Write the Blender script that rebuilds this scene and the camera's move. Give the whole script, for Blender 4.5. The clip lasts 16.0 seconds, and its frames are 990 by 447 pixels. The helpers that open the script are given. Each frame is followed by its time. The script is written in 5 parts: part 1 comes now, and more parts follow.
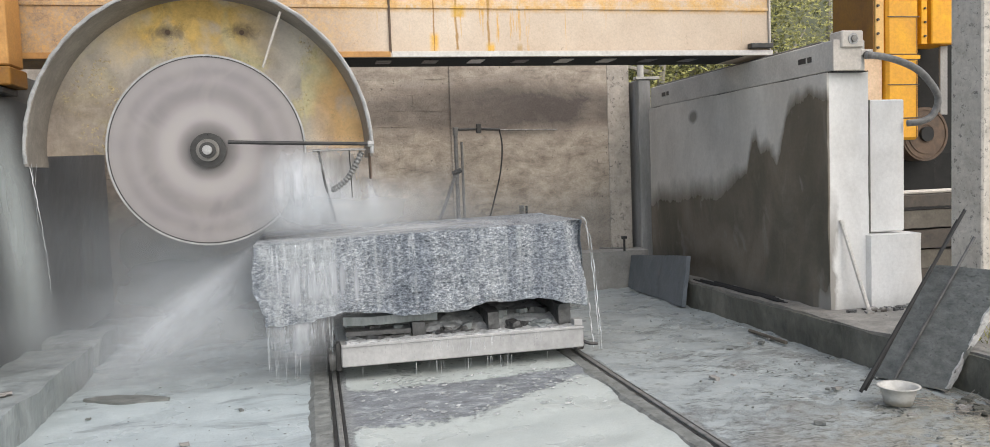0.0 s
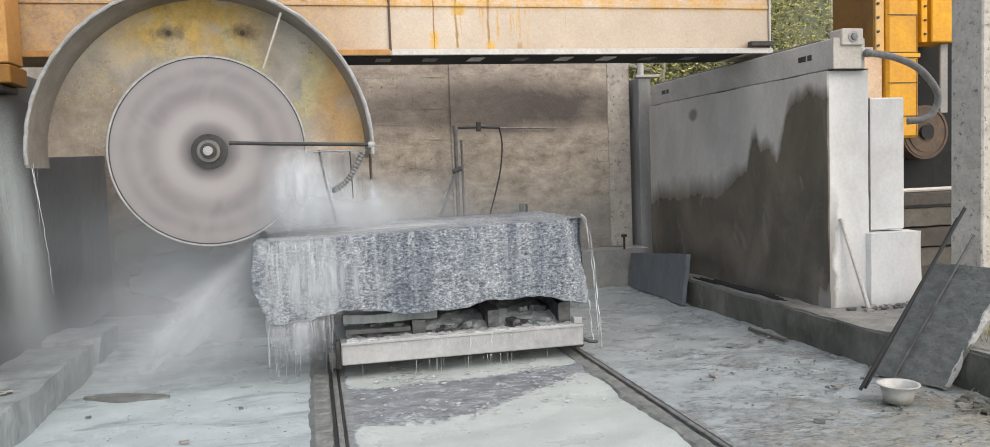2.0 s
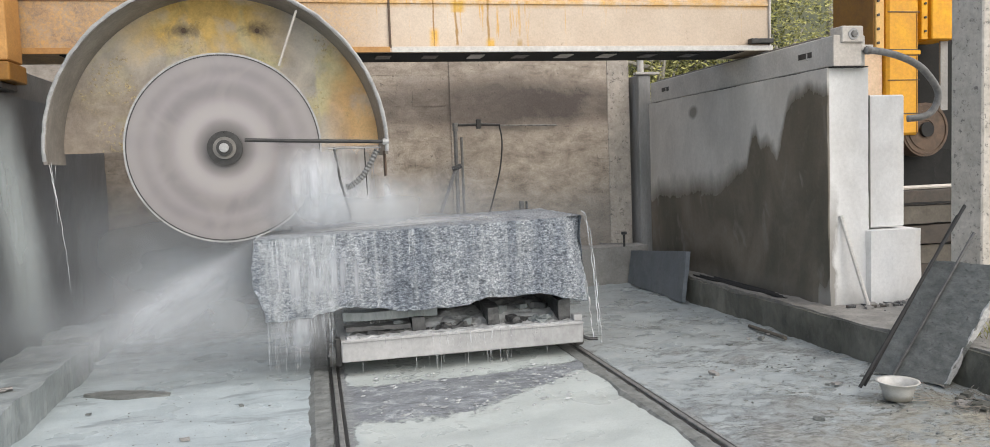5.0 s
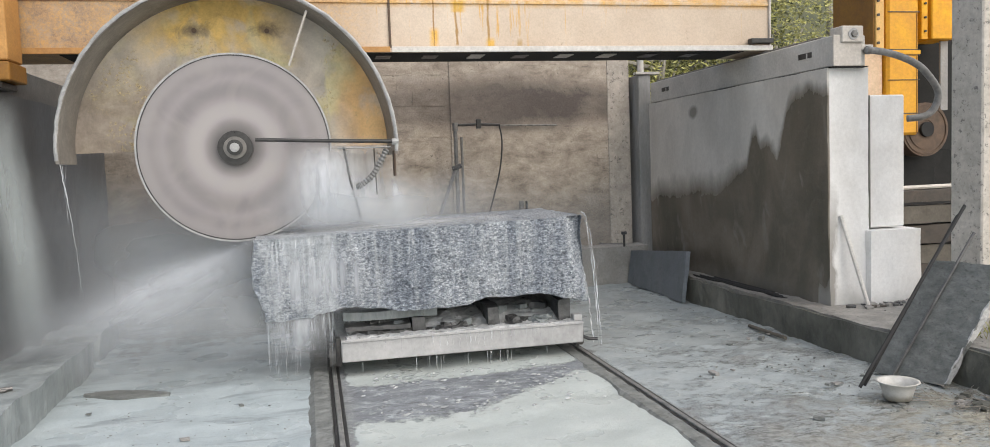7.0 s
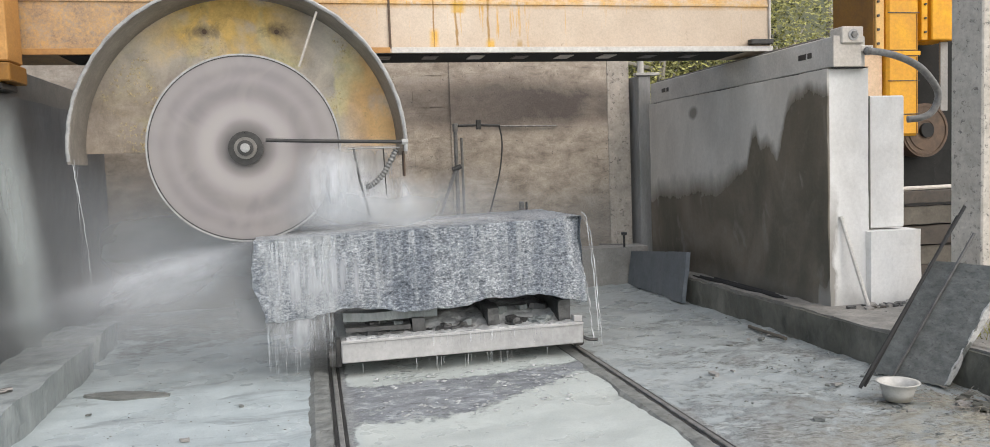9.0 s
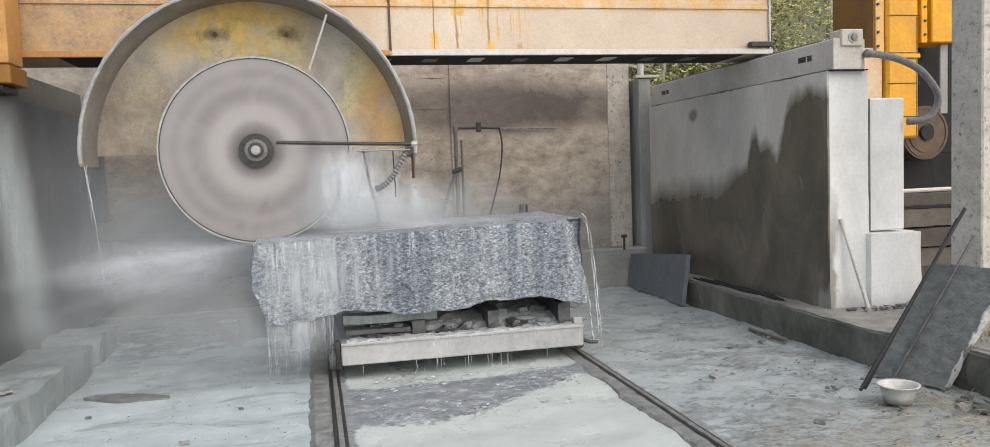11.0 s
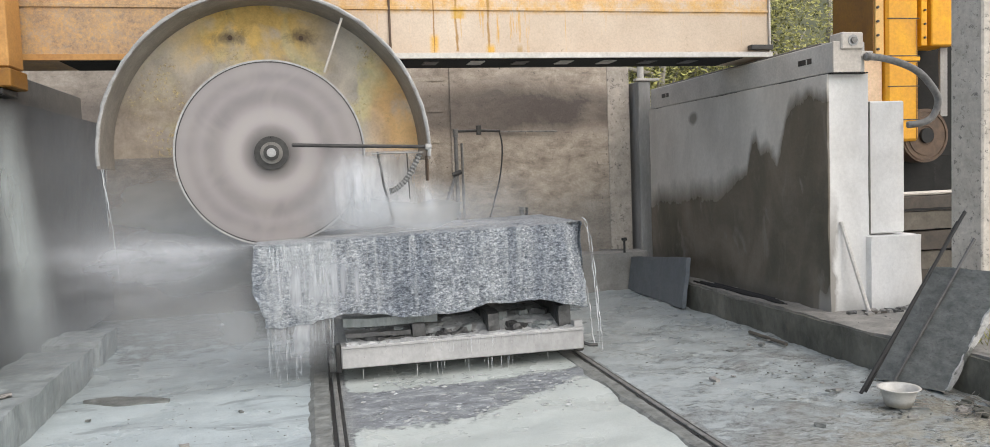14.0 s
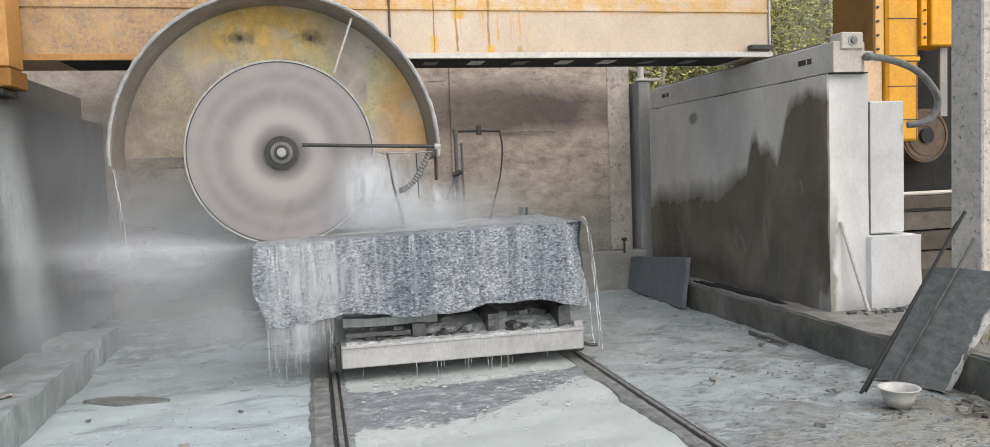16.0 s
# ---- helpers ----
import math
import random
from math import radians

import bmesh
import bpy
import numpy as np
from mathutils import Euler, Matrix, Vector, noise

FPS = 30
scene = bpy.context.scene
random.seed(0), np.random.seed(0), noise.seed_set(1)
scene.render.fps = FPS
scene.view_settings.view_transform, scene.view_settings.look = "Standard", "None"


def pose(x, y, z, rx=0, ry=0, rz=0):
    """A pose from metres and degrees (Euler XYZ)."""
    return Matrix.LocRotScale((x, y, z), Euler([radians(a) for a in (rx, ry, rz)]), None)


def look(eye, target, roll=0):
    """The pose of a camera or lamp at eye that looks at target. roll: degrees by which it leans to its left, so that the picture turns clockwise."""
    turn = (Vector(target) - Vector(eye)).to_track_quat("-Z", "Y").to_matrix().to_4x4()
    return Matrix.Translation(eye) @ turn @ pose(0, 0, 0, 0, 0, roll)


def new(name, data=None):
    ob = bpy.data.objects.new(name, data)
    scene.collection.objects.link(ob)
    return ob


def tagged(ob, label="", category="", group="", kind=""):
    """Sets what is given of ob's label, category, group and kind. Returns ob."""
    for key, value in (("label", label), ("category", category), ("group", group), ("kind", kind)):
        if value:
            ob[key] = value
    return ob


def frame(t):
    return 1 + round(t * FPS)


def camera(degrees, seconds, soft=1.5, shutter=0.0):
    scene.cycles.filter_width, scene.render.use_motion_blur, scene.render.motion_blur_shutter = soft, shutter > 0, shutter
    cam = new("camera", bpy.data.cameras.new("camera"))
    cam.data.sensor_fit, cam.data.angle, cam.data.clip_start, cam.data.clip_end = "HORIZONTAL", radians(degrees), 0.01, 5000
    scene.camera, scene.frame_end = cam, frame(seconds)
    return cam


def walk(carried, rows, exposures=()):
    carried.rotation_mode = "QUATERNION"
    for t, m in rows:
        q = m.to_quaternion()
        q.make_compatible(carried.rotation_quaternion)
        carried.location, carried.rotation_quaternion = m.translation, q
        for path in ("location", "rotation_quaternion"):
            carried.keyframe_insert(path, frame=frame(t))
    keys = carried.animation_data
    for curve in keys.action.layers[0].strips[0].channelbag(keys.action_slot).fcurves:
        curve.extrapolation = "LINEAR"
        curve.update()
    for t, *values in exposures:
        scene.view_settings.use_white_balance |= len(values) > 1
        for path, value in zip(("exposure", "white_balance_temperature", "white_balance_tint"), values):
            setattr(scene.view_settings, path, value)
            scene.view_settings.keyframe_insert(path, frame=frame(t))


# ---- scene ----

# ---------- camera: held by hand, only its tilt drifts ----------
cam = camera(62.975, 16.0, soft=0.85)
EYE = Vector((0.0, 0.0, 1.6))
YAW, ROLL = radians(12.662), -2.097


def aim(pitch):
    p = radians(pitch)
    d = Vector((math.sin(YAW) * math.cos(p), math.cos(YAW) * math.cos(p), math.sin(p)))
    return look(EYE, EYE + d * 5, ROLL)


TILTS = [(0.0, 5.2), (0.5, 3.6), (1.0, 2.0), (1.5, 1.2), (2.0, 2.2), (2.5, 2.0), (3.0, 0.9), (3.5, 0.0), (4.0, -2.2), (4.2, -2.3), (5.2, -1.8),
         (6.5, -1.2), (7.0, -2.1), (7.5, -1.5), (8.0, -1.0), (8.5, -0.5), (9.0, -0.9), (9.4, -0.4), (10.3, 1.5), (11.2, 3.3), (11.5, 3.6), (12.0, 2.9), (12.5, 3.3),
         (13.0, 5.0), (13.5, 6.2), (14.0, 7.6), (14.5, 8.0), (15.0, 6.5), (15.5, 5.0), (16.0, 7.6)]
walk(cam, [(t, aim(-3.976 + math.degrees(d / 1280))) for t, d in TILTS], exposures=[(0.0, 0.06), (16.0, 0.06)])

# ---------- daylight: thin cloud, soft sun from behind the camera's right ----------
world = bpy.data.worlds.new("world")
scene.world = world
world.use_nodes = True
sky = world.node_tree.nodes.new("ShaderNodeTexSky")
sky.sky_type, sky.sun_disc = "NISHITA", False
sky.sun_elevation, sky.sun_rotation = radians(44), radians(150)
sky.dust_density = 2.6
bg = world.node_tree.nodes["Background"]
bg.inputs["Strength"].default_value = 0.15
world.node_tree.links.new(sky.outputs[0], bg.inputs["Color"])
sun = new("sun", bpy.data.lights.new("sun", "SUN"))
sun.data.energy, sun.data.angle, sun.data.color = 3.3, radians(125), (1.0, 0.955, 0.885)
sun.matrix_world = look((0, 0, 20), (-4.6, 8.0, 11.0))


# ---------- materials ----------
class Nodes:
    """Short names for the nodes of one material."""

    def __init__(self, name):
        self.mat = bpy.data.materials.new(name)
        self.mat.use_nodes = True
        self.tree = self.mat.node_tree
        self.bsdf = self.tree.nodes["Principled BSDF"]
        self.out = self.tree.nodes["Material Output"]
        self.coord = self.tree.nodes.new("ShaderNodeTexCoord").outputs["Object"]

    def put(self, socket, value):
        if isinstance(value, bpy.types.NodeSocket):
            self.tree.links.new(value, socket)
        elif isinstance(value, tuple) and len(value) == 3 and socket.type == "RGBA":
            socket.default_value = (*value, 1)
        else:
            socket.default_value = value

    def stretch(self, sx, sy, sz, vec=None):
        n = self.tree.nodes.new("ShaderNodeMapping")
        n.inputs["Scale"].default_value = (sx, sy, sz)
        self.put(n.inputs["Vector"], vec or self.coord)
        return n.outputs[0]

    def noise(self, scale, detail=5.0, rough=0.6, vec=None, warp=0.0):
        n = self.tree.nodes.new("ShaderNodeTexNoise")
        n.inputs["Scale"].default_value, n.inputs["Detail"].default_value = scale, detail
        n.inputs["Roughness"].default_value, n.inputs["Distortion"].default_value = rough, warp
        self.put(n.inputs["Vector"], vec or self.coord)
        return n.outputs["Fac"]

    def ramp(self, fac, *stops):
        n = self.tree.nodes.new("ShaderNodeValToRGB")
        r = n.color_ramp
        while len(r.elements) < len(stops):
            r.elements.new(0.5)
        for e, (p, c) in zip(r.elements, stops):
            e.position = p
            e.color = (*c, 1) if isinstance(c, tuple) else (c, c, c, 1)
        self.put(n.inputs["Fac"], fac)
        return n.outputs["Color"]

    def mix(self, fac, a, b, kind="MIX"):
        n = self.tree.nodes.new("ShaderNodeMix")
        n.data_type, n.blend_type = "RGBA", kind
        self.put(n.inputs[0], fac)
        self.put(n.inputs[6], a)
        self.put(n.inputs[7], b)
        return n.outputs[2]

    def calc(self, op, a, b=0.0, clamp=False):
        n = self.tree.nodes.new("ShaderNodeMath")
        n.operation, n.use_clamp = op, clamp
        self.put(n.inputs[0], a)
        self.put(n.inputs[1], b)
        return n.outputs[0]

    def fit(self, v, a, b, c=0.0, d=1.0):
        n = self.tree.nodes.new("ShaderNodeMapRange")
        for i, w in enumerate((v, a, b, c, d)):
            self.put(n.inputs[i], w)
        return n.outputs[0]

    def axes(self, vec=None):
        n = self.tree.nodes.new("ShaderNodeSeparateXYZ")
        self.put(n.inputs[0], vec or self.coord)
        return n.outputs

    def chance(self):
        return self.tree.nodes.new("ShaderNodeObjectInfo").outputs["Random"]

    def bump(self, height, strength=0.3, depth=0.01):
        n = self.tree.nodes.new("ShaderNodeBump")
        n.inputs["Strength"].default_value, n.inputs["Distance"].default_value = strength, depth
        self.put(n.inputs["Height"], height)
        self.put(self.bsdf.inputs["Normal"], n.outputs[0])

    def done(self, colour, rough=0.6, metal=0.0, spec=0.5):
        self.put(self.bsdf.inputs["Base Color"], colour)
        self.put(self.bsdf.inputs["Roughness"], rough)
        self.put(self.bsdf.inputs["Metallic"], metal)
        self.put(self.bsdf.inputs["Specular IOR Level"], spec)
        return self.mat


def plain(name, dark, light, scale=3.0, rough=(0.5, 0.8), metal=0.0, bump=0.25, depth=0.006, stretch=(1, 1, 1), fine=40.0, pits=0.0):
    """A surface with stains, grain and relief."""
    n = Nodes(name)
    v = n.stretch(*stretch)
    a = n.noise(scale, 6, 0.65, v, 0.3)
    b = n.noise(fine, 4, 0.7, v)
    c = n.ramp(a, (0.3, dark), (0.7, light))
    c = n.mix(0.45, c, n.ramp(b, (0.25, 0.35), (0.75, 1.0)), "MULTIPLY")
    c = n.mix(n.calc("MULTIPLY", n.chance(), 0.12), c, (0.1, 0.1, 0.1))
    if pits:
        hole = n.fit(n.noise(fine * 0.7, 5, 0.72, v), 0.57, 0.65, 0.0, pits)
        c = n.mix(hole, c, (0.09, 0.085, 0.08))
        b = n.calc("SUBTRACT", b, hole)
    n.bump(n.calc("ADD", n.calc("MULTIPLY", a, 0.6), n.calc("MULTIPLY", b, 0.5)), bump, depth)
    return n.done(c, n.fit(a, 0.3, 0.7, *rough), metal)


def floor_material():
    n = Nodes("wet_slurry_floor")
    x, y, z = n.axes()
    big = n.noise(0.9, 5, 0.6, None, 0.3)
    mid = n.noise(3.6, 8, 0.72, n.stretch(0.9, 1.1, 1), 0.25)
    crust = n.noise(16, 8, 0.78, None, 0.15)
    fine = n.noise(70, 4, 0.75)
    concrete = n.ramp(crust, (0.34, (0.12, 0.126, 0.12)), (0.48, (0.25, 0.258, 0.25)), (0.62, (0.37, 0.38, 0.37)))
    earth = n.ramp(crust, (0.34, (0.22, 0.205, 0.15)), (0.5, (0.45, 0.42, 0.325)), (0.64, (0.62, 0.585, 0.475)))
    dry = n.fit(n.calc("ADD", n.calc("SUBTRACT", n.calc("MULTIPLY", x, 0.9), n.calc("MULTIPLY", y, 1.3)), n.calc("MULTIPLY", big, 2.4)), -2.5, -0.5, 0.0, 0.9)
    concrete = n.mix(dry, concrete, earth)
    ripple = n.noise(7, 6, 0.66, n.stretch(0.8, 1.3, 1), 0.6)
    soaked = n.ramp(ripple, (0.36, (0.17, 0.182, 0.195)), (0.5, (0.235, 0.25, 0.265)), (0.57, (0.30, 0.32, 0.335)), (0.64, (0.47, 0.50, 0.51)))
    slurry = n.ramp(mid, (0.3, (0.35, 0.405, 0.415)), (0.5, (0.42, 0.475, 0.485)), (0.7, (0.49, 0.545, 0.55)))
    pool = n.ramp(mid, (0.3, (0.44, 0.48, 0.455)), (0.7, (0.53, 0.565, 0.54)))
    channel = n.calc("MULTIPLY", n.fit(x, 0.1, 0.25), n.fit(x, 2.15, 2.0))
    slurry = n.mix(channel, slurry, pool)
    concrete = n.mix(channel, concrete, soaked)
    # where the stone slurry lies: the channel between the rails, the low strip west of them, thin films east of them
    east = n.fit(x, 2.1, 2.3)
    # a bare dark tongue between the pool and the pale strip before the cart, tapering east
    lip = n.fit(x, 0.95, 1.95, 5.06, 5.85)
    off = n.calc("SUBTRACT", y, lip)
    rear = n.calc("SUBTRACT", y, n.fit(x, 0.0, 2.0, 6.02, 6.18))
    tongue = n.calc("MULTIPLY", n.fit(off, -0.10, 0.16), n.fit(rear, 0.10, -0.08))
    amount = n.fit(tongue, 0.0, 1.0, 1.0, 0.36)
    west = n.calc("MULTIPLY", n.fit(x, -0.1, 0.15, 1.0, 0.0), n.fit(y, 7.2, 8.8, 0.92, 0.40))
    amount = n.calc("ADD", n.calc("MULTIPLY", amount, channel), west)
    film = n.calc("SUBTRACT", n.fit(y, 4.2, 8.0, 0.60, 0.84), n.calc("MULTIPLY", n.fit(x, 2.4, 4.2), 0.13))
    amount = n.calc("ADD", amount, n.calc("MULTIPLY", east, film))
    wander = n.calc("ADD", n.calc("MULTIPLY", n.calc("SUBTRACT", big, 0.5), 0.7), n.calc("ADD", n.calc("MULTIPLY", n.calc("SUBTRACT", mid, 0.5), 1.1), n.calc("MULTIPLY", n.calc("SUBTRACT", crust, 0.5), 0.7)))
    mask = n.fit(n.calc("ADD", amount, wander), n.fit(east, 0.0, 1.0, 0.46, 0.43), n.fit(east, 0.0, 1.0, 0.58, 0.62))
    slurry = n.mix(n.calc("MULTIPLY", east, 0.7), slurry, n.ramp(mid, (0.3, (0.265, 0.29, 0.293)), (0.5, (0.33, 0.357, 0.357)), (0.7, (0.40, 0.425, 0.417))))
    smear = n.fit(n.noise(2.6, 6, 0.68, n.stretch(0.5, 2.2, 1), 0.7), 0.555, 0.62, 0.0, 0.6)
    slurry = n.mix(n.calc("MULTIPLY", smear, n.fit(x, 0.2, -0.1)), slurry, (0.19, 0.215, 0.225))
    c = n.mix(mask, concrete, slurry)
    c = n.mix(0.3, c, n.ramp(fine, (0.3, 0.5), (0.62, 1.0)), "MULTIPLY")
    fleck = n.fit(n.noise(23, 6, 0.7, n.stretch(0.6, 1.5, 1), 0.4), 0.63, 0.70, 0.0, 0.75)
    c = n.mix(n.calc("MULTIPLY", fleck, n.fit(mask, 0.0, 1.0, 1.0, 0.6)), c, (0.07, 0.075, 0.065))
    patch = n.noise(2.1, 5, 0.6, n.stretch(0.8, 1.2, 1), 0.4)
    dash = n.calc("MULTIPLY", n.fit(n.noise(34, 5, 0.72, n.stretch(0.42, 1.5, 1), 0.3), 0.52, 0.58), n.fit(patch, 0.44, 0.58, 0.0, 1.0))
    c = n.mix(n.calc("MULTIPLY", dash, n.fit(x, 2.2, 2.4)), c, (0.10, 0.105, 0.09))
    flake = n.calc("MULTIPLY", n.fit(n.noise(24, 6, 0.74, n.stretch(0.45, 1.5, 1), 0.3), 0.555, 0.61), n.calc("MULTIPLY", n.fit(patch, 0.40, 0.55, 0.1, 1.0), n.fit(x, 2.2, 2.4, 0.0, 0.6)))
    c = n.mix(flake, c, (0.55, 0.575, 0.56))
    crumb = n.calc("MULTIPLY", n.fit(n.noise(28, 5, 0.7, n.stretch(0.5, 1.4, 1), 0.3), 0.60, 0.66), n.calc("MULTIPLY", tongue, channel))
    c = n.mix(n.calc("MULTIPLY", crumb, 0.85), c, (0.55, 0.58, 0.59))
    hole = n.calc("MULTIPLY", n.fit(n.noise(21, 5, 0.7, n.stretch(0.5, 1.4, 1), 0.3), 0.575, 0.63), n.calc("MULTIPLY", n.fit(off, -0.15, 0.1), channel))
    c = n.mix(n.calc("MULTIPLY", hole, 0.8), c, (0.09, 0.095, 0.10))
    wet = n.noise(2.2, 4, 0.5)
    rough = n.calc("ADD", n.fit(wet, 0.35, 0.65, 0.2, 0.5), n.calc("MULTIPLY", n.calc("SUBTRACT", 1.0, mask), 0.2))
    n.bump(n.calc("ADD", n.calc("MULTIPLY", n.fit(mask, 0.0, 1.0, 1.0, 0.12), n.calc("ADD", crust, n.calc("MULTIPLY", fine, 0.3))), n.calc("MULTIPLY", mid, 0.35)), 0.7, 0.03)
    return n.done(c, rough)


def granite_material():
    n = Nodes("wet_granite")
    split = n.noise(50, 7, 0.76, n.stretch(0.7, 0.8, 1.4), 0.4)
    grain = n.noise(120, 3, 0.8, n.stretch(0.8, 1, 1.2))
    c = n.ramp(split, (0.35, (0.06, 0.069, 0.084)), (0.46, (0.235, 0.258, 0.29)), (0.55, (0.44, 0.468, 0.50)), (0.65, (0.76, 0.785, 0.81)))
    c = n.mix(0.6, c, n.ramp(grain, (0.35, 0.45), (0.62, 1.35)), "MULTIPLY")
    broad = n.noise(1.9, 5, 0.6, n.stretch(3.6, 1, 0.45), 0.4)
    c = n.mix(0.7, c, n.ramp(broad, (0.38, (0.52, 0.57, 0.63)), (0.62, (1.25, 1.25, 1.22))), "MULTIPLY")
    x, y, z = n.axes()
    runs = n.noise(12, 5, 0.7, n.stretch(1, 1, 0.06), 0.25)
    lots = n.calc("ADD", runs, n.fit(x, 0.55, -0.1, -0.02, 0.12))
    lots = n.calc("MULTIPLY", n.fit(lots, 0.53, 0.70, 0.0, 0.75), n.fit(n.noise(30, 4, 0.7), 0.3, 0.55, 0.4, 1.0))
    c = n.mix(lots, c, (0.60, 0.63, 0.64))
    n.bump(n.calc("ADD", split, n.calc("MULTIPLY", n.noise(11, 4, 0.6), 0.8)), 0.9, 0.035)
    return n.done(c, n.fit(broad, 0.3, 0.7, 0.25, 0.5))


def pier_material():
    n = Nodes("stained_concrete_pier")
    x, y, z = n.axes()
    big = n.noise(2.0, 6, 0.6, n.stretch(1, 1, 0.5))
    fine = n.noise(30, 5, 0.7)
    runs = n.noise(5, 5, 0.6, n.stretch(1, 1, 0.12), 0.4)
    edge = n.ramp(n.fit(y, 6.0, 10.0), (0.045, 0.857), (0.097, 0.881), (0.166, 0.876), (0.202, 0.826), (0.227, 0.705), (0.246, 0.651), (0.284, 0.709), (0.318, 0.702),
                  (0.338, 0.770), (0.359, 0.750), (0.382, 0.620), (0.433, 0.595), (0.532, 0.557), (0.81, 0.542), (0.967, 0.508))
    blot = n.noise(3.2, 6, 0.6, n.stretch(1, 1, 0.6), 0.6)
    line = n.calc("ADD", n.calc("MULTIPLY", edge, 2.5), n.calc("ADD", n.calc("MULTIPLY", n.calc("SUBTRACT", runs, 0.5), 0.16), n.calc("MULTIPLY", n.calc("SUBTRACT", blot, 0.5), 0.32)))
    wet = n.fit(n.calc("SUBTRACT", line, z), -0.07, n.fit(y, 7.3, 8.2, 0.06, 0.20))
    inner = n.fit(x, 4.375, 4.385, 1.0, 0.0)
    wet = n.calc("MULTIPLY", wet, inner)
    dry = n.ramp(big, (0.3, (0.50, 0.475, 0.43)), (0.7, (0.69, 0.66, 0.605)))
    # end face whiter: pale plaster, plus the light it catches put into its colour
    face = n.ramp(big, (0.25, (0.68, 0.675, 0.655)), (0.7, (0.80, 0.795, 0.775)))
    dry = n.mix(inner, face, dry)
    damp = n.ramp(n.noise(1.3, 5, 0.55, n.stretch(1, 1, 0.6), 0.6), (0.34, (0.085, 0.080, 0.062)), (0.5, (0.125, 0.112, 0.088)), (0.66, (0.19, 0.165, 0.132)))
    damp = n.mix(n.fit(n.noise(4, 6, 0.7, n.stretch(1, 1, 0.45), 0.5), 0.56, 0.74, 0.0, 0.3), damp, (0.26, 0.245, 0.21))
    dry = n.mix(n.fit(n.noise(1.6, 6, 0.65, n.stretch(1, 1, 0.6), 0.8), 0.44, 0.70, 0.0, 0.35), dry, (0.38, 0.36, 0.33))
    c = n.mix(wet, dry, damp)
    c = n.mix(0.3, c, n.ramp(fine, (0.25, 0.5), (0.7, 1.0)), "MULTIPLY")
    bare = n.calc("MULTIPLY", n.fit(n.calc("ADD", x, n.calc("MULTIPLY", n.calc("SUBTRACT", blot, 0.5), 0.25)), 4.46, 4.42), n.fit(n.calc("ADD", z, n.calc("MULTIPLY", blot, 0.8)), 1.7, 1.2))
    c = n.mix(n.calc("MULTIPLY", bare, n.calc("SUBTRACT", 1.0, inner)), c, (0.30, 0.285, 0.26))
    dy, dz = n.calc("SUBTRACT", y, 8.70), n.calc("SUBTRACT", z, 2.13)
    seep = n.calc("SQRT", n.calc("ADD", n.calc("MULTIPLY", dy, n.calc("MULTIPLY", dy, 0.5)), n.calc("MULTIPLY", dz, dz)))
    c = n.mix(n.calc("MULTIPLY", inner, n.fit(n.calc("ADD", seep, n.calc("MULTIPLY", n.calc("SUBTRACT", blot, 0.5), 0.1)), 0.04, 0.09, 0.75, 0.0)), c, (0.14, 0.125, 0.10))
    pale = n.fit(n.noise(2.7, 5, 0.6, n.stretch(1, 1, 0.5), 0.7), 0.60, 0.70, 0.0, 0.4)
    c = n.mix(n.calc("MULTIPLY", wet, pale), c, (0.30, 0.285, 0.255))
    foot = n.fit(n.calc("ADD", z, n.calc("MULTIPLY", big, 0.35)), 0.35, 0.62, 0.55, 0.0)
    c = n.mix(foot, c, (0.20, 0.195, 0.175))
    n.bump(n.calc("ADD", big, n.calc("MULTIPLY", fine, 0.5)), 0.3, 0.012)
    return n.done(c, n.fit(wet, 0, 1, 0.75, 0.26))


